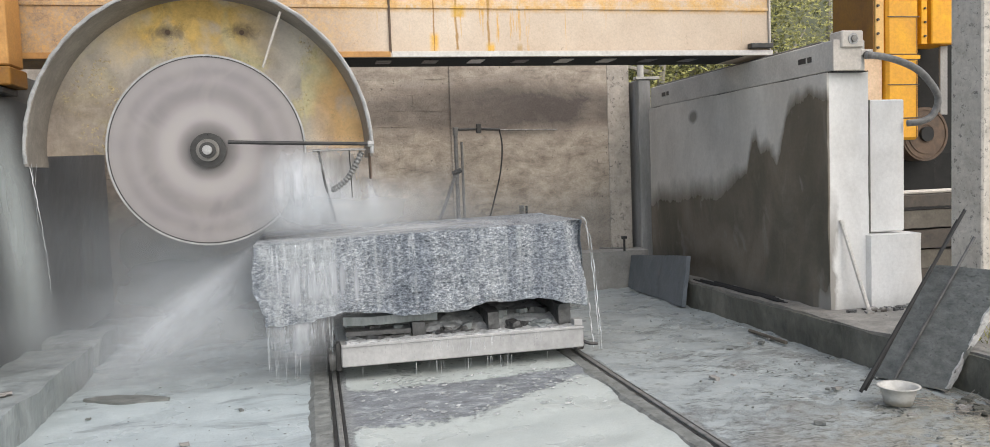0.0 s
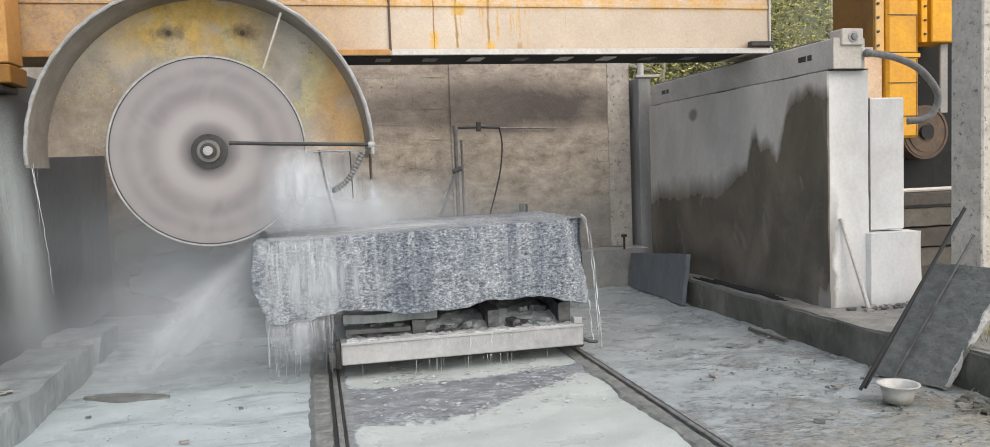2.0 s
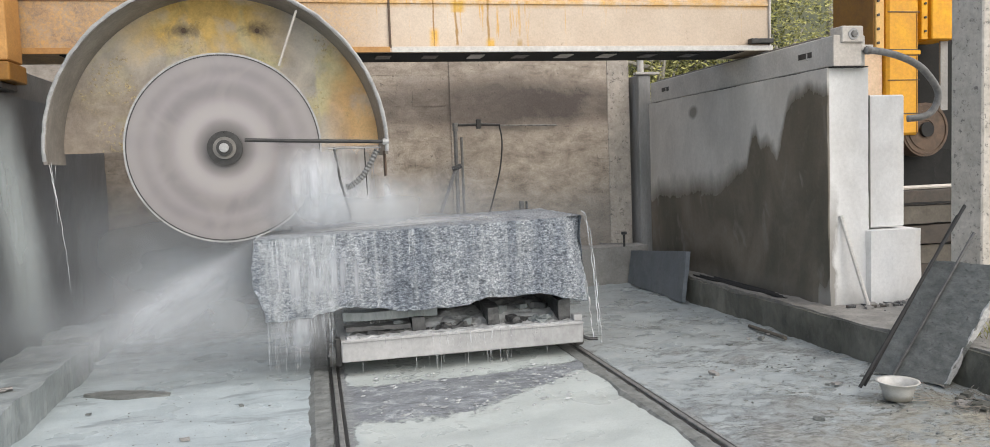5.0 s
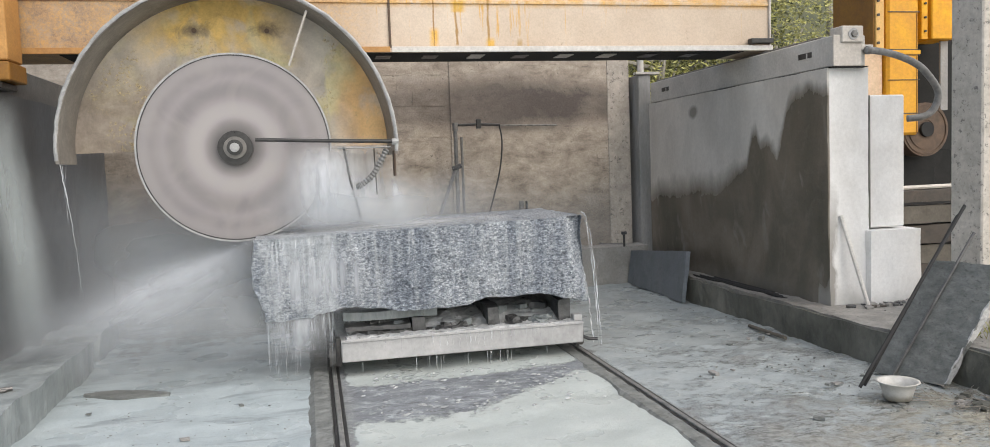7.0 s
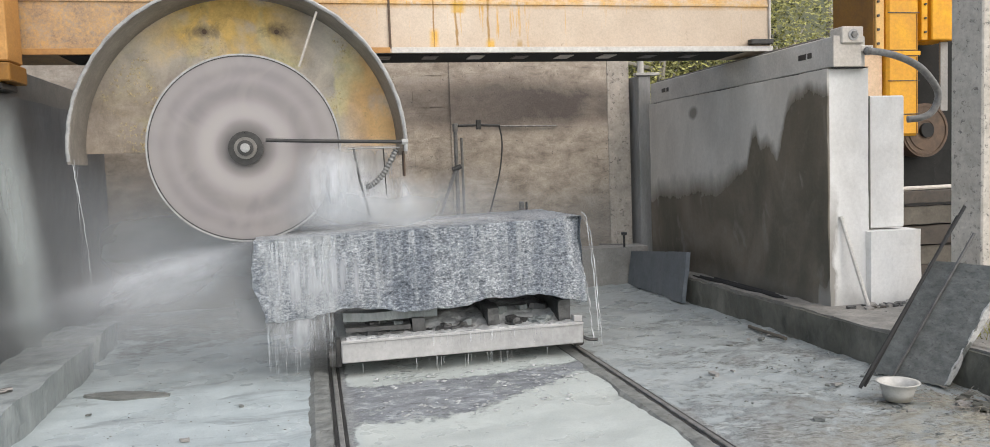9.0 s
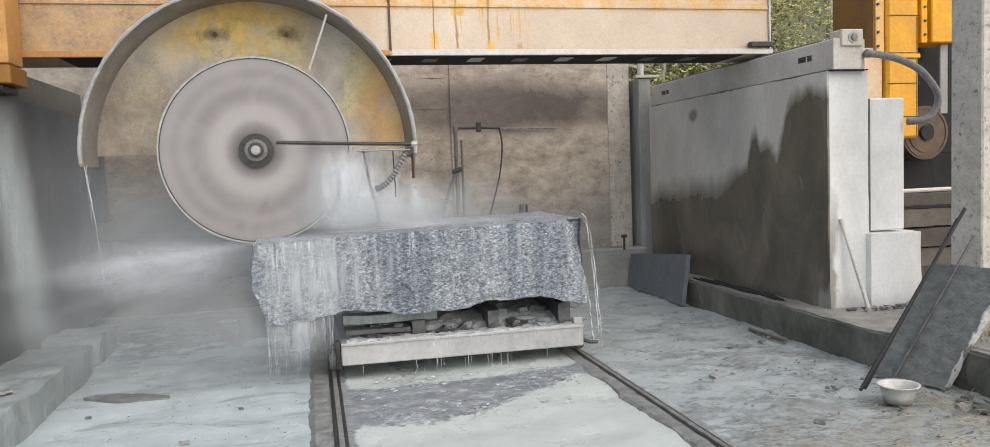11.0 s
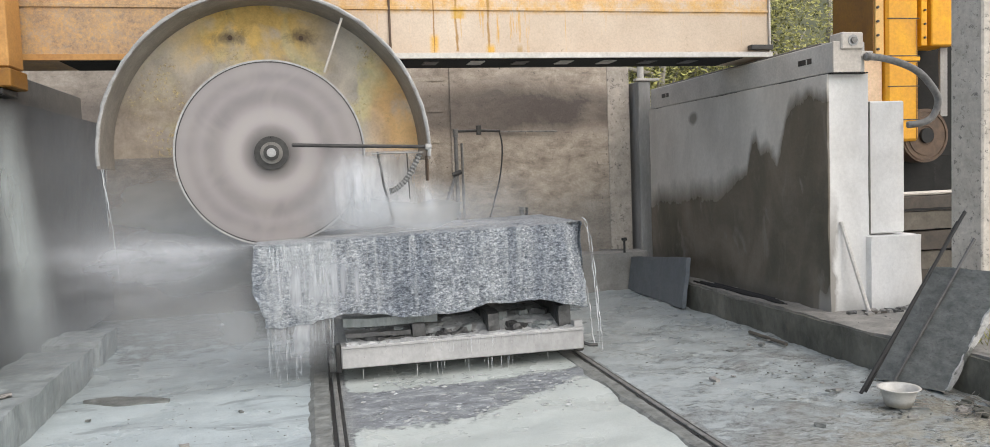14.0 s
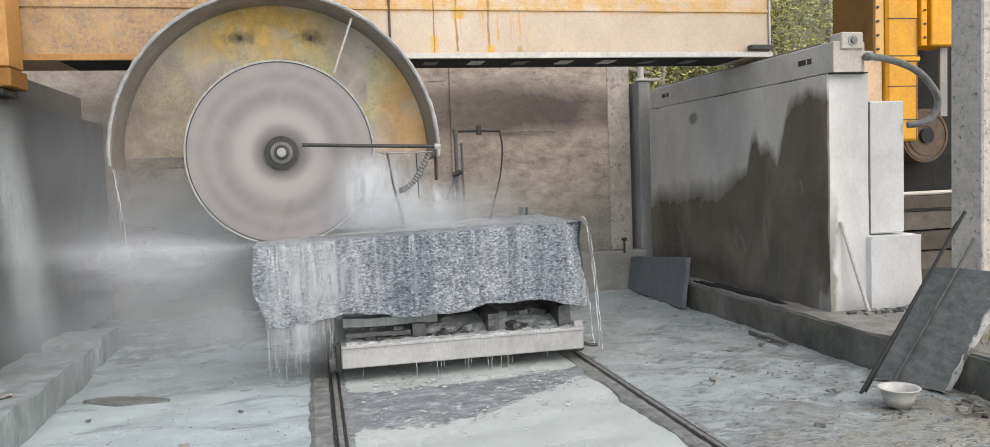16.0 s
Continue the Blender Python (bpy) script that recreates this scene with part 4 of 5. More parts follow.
def build_saw():
    s = thing("stone_saw", pose(-0.780, HUB_Y, 1.82), "saw head with spinning disc blade under a rusty half-round guard", "stone saw")
    # half-round back plate with its middle cut away behind the blade's lower half
    bm = bmesh.new()
    outer = arc_points(1.252, 0, 180, 64)
    for y in (0.34, 0.355):
        vs = [bm.verts.new((x, y, z - 0.0)) for x, z in outer]
        bm.faces.new(vs)
    bmesh.ops.bridge_loops(bm, edges=[e for e in bm.edges if e.is_boundary])
    bmesh.ops.recalc_face_normals(bm, faces=bm.faces)
    plate = part("guard_plate", bm, GUARD, s, "yellow rust and slurry inside the guard")
    for x, z in ((-0.295, 0.98), (0.283, 0.98)):
        part("bolt_hole", disc(0.020, 0.328, 0.339, 16), BROWNSTEEL, plate).matrix_basis = pose(x, 0, z)
    # the band round it, open to the front
    bm = bmesh.new()
    rows = []
    for r, y in ((1.252, 0.36), (1.252, -0.15), (1.280, -0.15), (1.280, 0.36)):
        rows.append([bm.verts.new((x, y, z)) for x, z in arc_points(r, -4, 184, 72)])
    for a, b in zip(rows, rows[1:] + rows[:1]):
        for i in range(72):
            bm.faces.new((a[i], a[i + 1], b[i + 1], b[i]))
    for i in (0, 72):
        bm.faces.new([r[i] for r in rows])
    bmesh.ops.recalc_face_normals(bm, faces=bm.faces)
    part("guard_band", bm, GUARDBAND, s, "slurry-caked rolled steel band", smooth=False)
    bm = bmesh.new()
    rows = []
    for r, y in ((1.256, -0.160), (1.267, -0.168), (1.282, -0.162), (1.286, -0.135)):
        rows.append([bm.verts.new((x * (1 + 0.005 * noise.noise(Vector((x * 14, z * 14, y * 9)))), y + 0.022 * noise.noise(Vector((x * 23, z * 17, 4))), z * (1 + 0.005 * noise.noise(Vector((x * 14, z * 14, y * 9)))))) for x, z in arc_points(r, -3, 183, 90)])
    for a, b in zip(rows, rows[1:]):
        for i in range(90):
            bm.faces.new((a[i], a[i + 1], b[i + 1], b[i]))
    part("rolled_edge", bm, RIMSTEEL, s, smooth=True)
    # blade
    blade = part("blade", disc(0.729, -0.006, 0.006, 160), BLADE, s, "blurred grey steel disc")
    part("cutting_rim", disc(0.752, -0.009, 0.009, 160, hole=0.7385), RIMSTEEL, blade, "thin diamond-set cutting rim")
    part("rim_groove", disc(0.738, -0.008, 0.008, 160, hole=0.7295), DARKSTEEL, blade, "dark groove inside the rim")
    part("flange", disc(0.135, -0.045, -0.008, 48), DARKSTEEL, blade, "dark clamping flange")
    part("flange_ring", disc(0.088, -0.075, -0.046, 40), BANDSTEEL, blade)
    part("nut_collar", disc(0.062, -0.10, -0.076, 32), DARKSTEEL, blade)
    part("spindle_nut", disc(0.036, -0.14, -0.101, 28), RIMSTEEL, blade, "pale spindle nut")
    # spindle and carriage behind the guard
    part("spindle", disc(0.07, 0.01, 0.55, 32), DARKSTEEL, s)
    part("carriage", box((-0.45, 0.445, -0.1), (0.45, 0.60, 1.2), 0.02), ORANGE, s, "orange saw carriage")
    # water bar across the front
    part("water_bar", tube([(0.16, -0.15, 0.055), (0.6, -0.15, 0.035), (1.265, -0.15, 0.012)], 0.015, 12), DARKSTEEL, s, "dark water pipe")
    part("bar_nut", tube([(1.235, -0.15, 0.012), (1.285, -0.15, 0.010)], 0.026, 8), RIMSTEEL, s)
    part("bar_shelf", box((0.80, -0.16, -0.035), (1.22, -0.02, -0.028), 0.002), RIMSTEEL, s)
    part("strut", tube([(0.605, -0.10, 1.07), (0.448, -0.06, 0.640)], 0.010, 10), PALE, s, "pale steel strut")
    part("splash_flap", box((1.244, -0.15, -0.27), (1.260, -0.05, -0.06), 0.004), BROWNSTEEL, s, "hanging dark rubber flap")
    bend = spline([(1.19, -0.12, -0.05), (1.13, -0.12, -0.16), (1.06, -0.12, -0.265), (0.97, -0.12, -0.335), (0.93, -0.12, -0.345)], 9)
    part("hose", tube(bend, [0.027 if i % 2 else 0.019 for i in range(len(bend))], 10), HOSE, s, "curved ribbed hose")
    part("hanger", tube([(0.845, -0.10, -0.02), (0.885, -0.10, -0.3), (0.955, -0.10, -0.60)], 0.010, 8), DARKSTEEL, s, "thin hanging rod")
    part("hanger", tube([(1.09, -0.08, -0.03), (1.10, -0.08, -0.42)], 0.005, 8), DARKSTEEL, s)
    return s, blade


saw, saw_blade = build_saw()


# ---------- water and spray, in rigid pieces ----------
def sheet(points, name, material, parent, label="", rows=10):
    """A thin curved sheet from two edges of points, with a UV from edge to edge."""
    a, b = points
    bm = bmesh.new()
    uv = bm.loops.layers.uv.new("UVMap")
    n = len(a)
    grid = [[bm.verts.new(Vector(a[i]).lerp(Vector(b[i]), j / rows)) for j in range(rows + 1)] for i in range(n)]
    for i in range(n - 1):
        for j in range(rows):
            f = bm.faces.new((grid[i][j], grid[i + 1][j], grid[i + 1][j + 1], grid[i][j + 1]))
            for loop, (p, q) in zip(f.loops, ((i, j), (i + 1, j), (i + 1, j + 1), (i, j + 1))):
                loop[uv].uv = (p / (n - 1), q / rows)
    return part(name, bm, material, parent, label, smooth=True)


def strands(count, place, seed, bm=None, sides=5):
    """Thin wavering runs of water; place(rng) gives the top, the bottom and the thickness."""
    r = random.Random(seed)
    bm = bm or bmesh.new()
    for _ in range(count):
        top, bottom, thick = place(r)
        top, bottom = Vector(top), Vector(bottom)
        n = 7
        pts, rad = [], []
        for i in range(n + 1):
            f = i / n
            p = top.lerp(bottom, f)
            p.x += r.uniform(-1, 1) * thick * 1.2
            p.y += r.uniform(-1, 1) * thick * 0.6
            pts.append(p)
            rad.append(thick * (1 - 0.5 * f) * r.uniform(0.35, 1.0))
        tube(pts, rad, sides, bm)
    return bm


def drops(count, place, seed, size=(0.003, 0.008), stretch=3.0):
    """Flying drops, each a small drawn-out octahedron along its way."""
    r = random.Random(seed)
    bm = bmesh.new()
    for _ in range(count):
        p, d = place(r)
        p, d = Vector(p), Vector(d).normalized()
        s = r.uniform(*size)
        a = d.orthogonal().normalized()
        b = d.cross(a)
        tips = [bm.verts.new(p + d * s * stretch), bm.verts.new(p - d * s * stretch)]
        ring = [bm.verts.new(p + (a * math.cos(k * 1.5708) + b * math.sin(k * 1.5708)) * s) for k in range(4)]
        for k in range(4):
            bm.faces.new((tips[0], ring[k], ring[(k + 1) % 4]))
            bm.faces.new((tips[1], ring[(k + 1) % 4], ring[k]))
    return bm


def build_spray():
    # fan thrown out along the cut, turning about the block's end
    s = thing("spray_jet", pose(-0.46, HUB_Y, 1.08), "white fan of slurry spray flying off the blade", "spray")
    for k, (y, spread, length) in enumerate(((-0.10, 0.14, 2.7), (0.0, 0.55, 2.3), (0.12, 0.92, 2.0))):
        n = 14
        up = [(-length * i / n + 0.1, y + 0.05 * math.sin(i * 0.6 + k), 0.03 + spread * 0.5 * (i / n) ** 0.8) for i in range(n + 1)]
        dn = [(-length * i / n + 0.1, y - 0.05 * math.sin(i * 0.5 + k), -0.03 - spread * (i / n) ** 0.8) for i in range(n + 1)]
        sheet((up, dn), "spray_sheet", SPRAY, s)

    def place(r):
        f = 0.55 * r.random() ** 1.4
        a = r.gauss(-0.06, 0.11)
        d = Vector((-math.cos(a), r.gauss(0, 0.04), math.sin(a)))
        return d * (f * 1.9), d

    part("flying_drops", drops(160, place, 3, (0.001, 0.0022), 6), WATER, s)["kind"] = "stuff"
    return s


def build_head_water():
    s = thing("falling_water", pose(-0.780, HUB_Y, 1.82), "sheets of cooling water falling from the pipe onto the block", "water")
    for k, (x0, x1, x2, x3, y) in enumerate(((0.44, 0.86, 0.28, 1.02, -0.14), (0.54, 0.80, 0.45, 0.98, -0.06), (0.50, 1.02, 0.30, 1.35, 0.02))):
        n = 10
        a = [(x0 + (x2 - x0) * (i / n) ** 1.5, y + 0.03 * math.sin(i + k), -0.02 - 0.66 * i / n) for i in range(n + 1)]
        b = [(x1 + (x3 - x1) * (i / n) ** 1.5, y - 0.03 * math.sin(i * 0.8 + k), -0.02 - 0.66 * i / n) for i in range(n + 1)]
        sheet((a, b), "water_sheet", SPLASH, s, rows=12)
    n = 8
    a = [(1.20 + 0.0 * i, -0.05, -0.25 - 0.40 * i / n) for i in range(n + 1)]
    b = [(1.27 + 0.16 * (i / n) ** 1.3, -0.05, -0.25 - 0.40 * i / n) for i in range(n + 1)]
    sheet((a, b), "water_sheet", SPLASH, s, rows=8)

    for x0, x1, x2, x3, y in ((0.40, 0.92, 0.26, 1.15, -0.10), (0.36, 1.34, 0.26, 1.75, 0.06)):
        n = 10
        a = [(x0 + (x2 - x0) * i / n, y + 0.02 * math.sin(i), 0.10 - 0.84 * i / n) for i in range(n + 1)]
        b = [(x1 + (x3 - x1) * (i / n) ** 1.6, y - 0.02 * math.sin(i), 0.10 - 0.84 * i / n) for i in range(n + 1)]
        sheet((a, b), "water_plume", PLUME, s, rows=12)
    n = 10
    a = [(0.10 + 0.21 * i, -0.12 + 0.03 * math.sin(i), -0.20 + 0.06 * math.sin(i * 0.9)) for i in range(n + 1)]
    b = [(0.10 + 0.21 * i, -0.12 + 0.03 * math.sin(i), -0.82) for i in range(n + 1)]
    sheet((a, b), "splash_mist", MIST, s)

    def edge(r):
        z = r.uniform(-0.45, 0.0)
        return (-1.255 + r.uniform(-0.015, 0.015), r.uniform(-0.15, 0.1), -0.05), (-1.235 + r.gauss(0, 0.02), r.uniform(-0.15, 0.1), -0.16 + z), r.uniform(0.001, 0.0028)

    bm = strands(2, edge, 8)
    rr = random.Random(5)
    string = spline([(-1.262, -0.12, -0.04), (-1.238, -0.12, -0.22), (-1.205, -0.12, -0.50), (-1.185, -0.12, -0.80), (-1.172, -0.12, -1.05)], 7)
    tube([p + Vector((rr.uniform(-0.004, 0.004), 0, 0)) for p in string], [0.0042 * (1 - 0.7 * i / len(string)) * rr.uniform(0.5, 1.0) for i in range(len(string))], 6, bm)
    part("guard_drips", bm, WATER, s)["kind"] = "stuff"
    return s


def build_block_water():
    s = thing("runoff_water", pose(0, 0, 0), "milky water running down the block and dripping off the cart", "water")

    def face(r):
        x = r.choice((r.uniform(-0.42, 0.15), r.uniform(-0.40, 0.3), r.uniform(0.2, 1.9)))
        z0 = 1.10 + 0.022 * x
        return (x, 6.335, z0), (x + r.gauss(0, 0.02), 6.325, z0 - r.uniform(0.1, 0.5) * (1.0 if x < 0.5 else 0.6)), r.uniform(0.0010, 0.0034)

    def under(r):
        x = r.uniform(-0.40, 0.12)
        return (x, 6.36 + r.uniform(0, 0.15), 0.56), (x + r.gauss(0, 0.015), 6.38 + r.uniform(0, 0.15), r.choice((0.02, 0.2)) + r.uniform(0.0, 0.3)), r.uniform(0.001, 0.003)

    def cart(r):
        x = r.gauss(1.22, 0.36)
        z = r.choice((0.28, 0.28, 0.11))
        return (min(max(x, 0.3), 2.1), 6.335, z), (x, 6.33, z - r.uniform(0.05, 0.14)), r.uniform(0.001, 0.003)

    for name, bm in (("block_runs", strands(70, face, 2)), ("underside_drips", strands(84, under, 6)), ("cart_drips", strands(64, cart, 9))):
        part(name, bm, WATER, s)["kind"] = "stuff"
    bm = bmesh.new()
    for k, (dx, h) in enumerate(((0.15, 1.14), (0.135, 1.12), (0.09, 0.60))):
        rr = random.Random(k + 3)
        pts = [(2.20 + dx * f ** 0.55 + rr.uniform(-0.006, 0.006), 6.46 + 0.02 * k + rr.uniform(-0.006, 0.006), h * (1 - f ** 1.3) + 0.06) for f in [i / 22 for i in range(23)]]
        tube(pts, [rr.choice((0.0012, 0.0024, 0.0045, 0.0065)) for _ in pts], 6, bm)
    part("end_stream", bm, WATER, s)["kind"] = "stuff"
    a = [(-0.41, 6.37 + 0.02 * math.sin(i), 0.60 - 0.045 * i) for i in range(11)]
    b = [(0.13, 6.37 + 0.02 * math.sin(i), 0.60 - 0.045 * i) for i in range(11)]
    sheet((a, b), "drip_film", CURTAIN, s)
    # film running down the washed end of the face
    a = [(-0.46 + 0.09 * i, 6.322, 1.10) for i in range(13)]
    b = [(-0.44 + 0.09 * i, 6.318, 0.50) for i in range(13)]
    sheet((a, b), "face_film", SPLASH, s)
    # thin film over the sawn top
    a = [(-0.44 + 0.15 * i, 6.36, 1.118 + 0.0033 * i) for i in range(16)]
    b = [(-0.44 + 0.15 * i, 7.5, 1.122 + 0.0033 * i) for i in range(16)]
    sheet((a, b), "top_film", TOPFILM, s)
    falls = []
    for k in range(3):
        def place(r):
            zone = r.random()
            if zone < 0.5:
                return (r.uniform(-0.4, 0.12), 6.37 + r.uniform(0, 0.1), r.uniform(0.3, 0.52)), (0, 0, 1)
            if zone < 0.8:
                return (r.uniform(0.3, 2.1), 6.33, r.uniform(0.2, 0.36)), (0, 0, 1)
            return (2.28 + r.uniform(0, 0.06), 6.46, r.uniform(0.4, 0.8)), (0.1, 0, 1)
        ob = part("falling_drops", drops(40, place, 60 + k, (0.0012, 0.0026), 5), WATER, s)
        ob["kind"] = "stuff"
        falls.append(ob)
    return s, falls


def build_side_curtain():
    s = thing("side_water", pose(-2.08, 6.6, 0.2), "white column of water pouring down beside the pier", "water")
    for k in range(2):
        n = 12
        w0, w1 = 0.09 + 0.03 * k, 0.19 + 0.08 * k
        mid = [-0.09 + 0.10 * (i / n) ** 1.3 for i in range(n + 1)]
        a = [(mid[i] - w0 + (w0 - w1) * i / n + 0.012 * math.sin(i + k), -0.05 * k, 2.05 - 2.02 * i / n) for i in range(n + 1)]
        b = [(mid[i] + w0 + (w1 - w0) * i / n, -0.05 * k, 2.05 - 2.02 * i / n) for i in range(n + 1)]
        sheet((a, b), "water_sheet", SIDEFALL, s)
    return s


def build_mist():
    s = thing("drifting_mist", pose(0, 0, 0), "pale mist of spray hanging over the wet floor", "mist", kind="stuff")
    out = []
    for k, (x0, x1, y, z0, z1) in enumerate(((-2.8, 1.0, 7.35, 0.02, 1.55), (-2.9, 1.3, 9.0, 0.02, 1.75), (-2.6, 0.9, 6.5, 0.02, 0.95), (-2.6, 4.2, 9.8, 0.05, 1.6))):
        n = 12
        a = [(x0 + (x1 - x0) * i / n, y + 0.15 * math.sin(i * 0.7 + k), z1 + 0.1 * math.sin(i + k)) for i in range(n + 1)]
        b = [(x0 + (x1 - x0) * i / n, y + 0.15 * math.sin(i * 0.5 + k), z0) for i in range(n + 1)]
        out.append(sheet((a, b), "mist_bank", MIST, s))
    return s, out


spray = build_spray()
head_water = build_head_water()
runoff, falling = build_block_water()
side_water = build_side_curtain()
mist, mist_banks = build_mist()


# ---------- things beside the east pier ----------
def lean(a, b, c, thick, name, material, label, category, rough=0.004, ends=(1.0, 1.0)):
    """A slab whose broad face has the corner a, the edge a-b and the edge a-c; ends: how far it reaches up at a and at b."""
    a, b, c = Vector(a), Vector(b), Vector(c)
    ex = (b - a).normalized()
    ez = ex.cross(c - a).normalized()
    ey = ez.cross(ex)
    m = Matrix((ex, ey, ez)).transposed().to_4x4()
    m.translation = a
    t = thing(name, m, label, category)
    w, l, skew = (b - a).length, (c - a).dot(ey), (c - a).dot(ex) / (c - a).dot(ey)

    def slant(q, p):
        return Vector((q.x + skew * p.y, q.y * (ends[0] + (ends[1] - ends[0]) * p.x / w), q.z))

    part("body", rough_box((0, 0, -thick), (w, l, 0), 0.05, rough, w * 7, 4.0, slant), material, t)
    return t, w, l, slant


slab, sw, sl, slant = lean((3.916, 5.073, 0.01), (4.08, 4.567, 0.01), (4.256, 4.896, 0.82), 0.05, "stone_slab", SLAB, "rough grey stone slab leaning on the plinth", "stone slab", 0.008)
part("broken_edge", rough_box((sw - 0.004, 0.02, -0.054), (sw + 0.006, sl, 0.002), 0.03, 0.012, 3.0, 9.0, slant), CHIP, slab, "white broken edge")
lean((4.0, 9.95, 0.0), (3.97, 8.30, 0.0), (4.075, 9.95, 0.53), 0.05, "stone_slab", BLUESLAB, "blue-grey wet stone slab leaning against the plinth", "stone slab", 0.009, (0.80, 1.08))


def rod(p, q, r, material, name, label, category, group=""):
    t = thing(name, pose(*p), label, category, group)
    part("bar", tube([(0, 0, 0), tuple((Vector(q) - Vector(p)) * 0.5), tuple(Vector(q) - Vector(p))], r, 8), material, t)


rod((3.559, 4.726, 0.012), (4.49, 4.83, 1.20), 0.012, ROD, "steel_rod", "dark steel rod leaning over the stone slab", "rod", "leaning rods")
rod((3.610, 4.745, 0.012), (4.46, 4.865, 1.13), 0.009, ROD, "steel_rod", "dark steel rod leaning over the stone slab", "rod", "leaning rods")
rod((3.955, 4.897, 0.012), (4.39, 4.638, 1.03), 0.010, STEEL, "steel_rod", "grey steel rod lying over the stone slab", "rod", "leaning rods")
rod((4.622, 6.02, 0.28), (4.475, 6.185, 1.06), 0.018, WHITEWASH, "wooden_stick", "pale wooden lath leaning on the pier", "lath")
rod((4.60, 5.98, 0.285), (4.76, 5.98, 0.275), 0.012, DARKWOOD, "wooden_stick", "short dark stick on the plinth", "stick")
rod((3.95, 6.82, 0.012), (3.957, 6.23, 0.014), 0.017, TIMBER, "wooden_stick", "dark wet stick lying on the floor", "stick")
for k in range(4):
    rod((4.20 + 0.035 * k, 8.45 - 0.1 * k, 0.275 + 0.008 * (k % 2)), (4.24 + 0.03 * k, 6.65 + 0.12 * k, 0.275), 0.011, ROD, "steel_rod", "thin dark rod lying along the pier's foot", "rod", "rods on the plinth")


def build_bowl():
    b = thing("bowl", pose(3.635, 4.455, 0.0, 0, 0, 20) @ Matrix.Scale(0.72, 4), "white plastic bowl standing on the floor, dirty at its foot", "bowl")
    bm = bmesh.new()
    prof = [(0.0, 0.012), (0.102, 0.012), (0.107, 0.0), (0.116, 0.0), (0.136, 0.08), (0.158, 0.145), (0.184, 0.158), (0.184, 0.167), (0.155, 0.160), (0.128, 0.085), (0.106, 0.03), (0.0, 0.026)]
    sides = 40
    rows = [[bm.verts.new((r * math.cos(k * math.tau / sides), r * math.sin(k * math.tau / sides), z)) for k in range(sides)] for r, z in prof]
    for a, c in zip(rows, rows[1:]):
        for k in range(sides):
            bm.faces.new((a[k], a[(k + 1) % sides], c[(k + 1) % sides], c[k]))
    bmesh.ops.remove_doubles(bm, verts=bm.verts, dist=1e-5)
    bmesh.ops.recalc_face_normals(bm, faces=bm.faces)
    part("shell", bm, PLASTIC, b, smooth=True)


build_bowl()


def build_hose():
    h = thing("air_hose", pose(0, 0, 0), "grey rubber hose looping from the cap to the buttress", "hose")
    pts = spline([(4.66, 6.10, 2.47), (4.80, 6.08, 2.455), (4.97, 6.06, 2.41), (5.15, 6.06, 2.335), (5.29, 6.08, 2.23), (5.385, 6.1, 2.12), (5.40, 6.12, 2.03), (5.36, 6.14, 1.94), (5.27, 6.16, 1.895), (5.16, 6.2, 1.885)], 6)
    part("hose_body", tube(pts, 0.03, 12), RUBBER, h, smooth=True)
    part("clamp", tube([(4.67, 6.10, 2.47), (4.70, 6.097, 2.468)], 0.036, 12), STEEL, h)


build_hose()


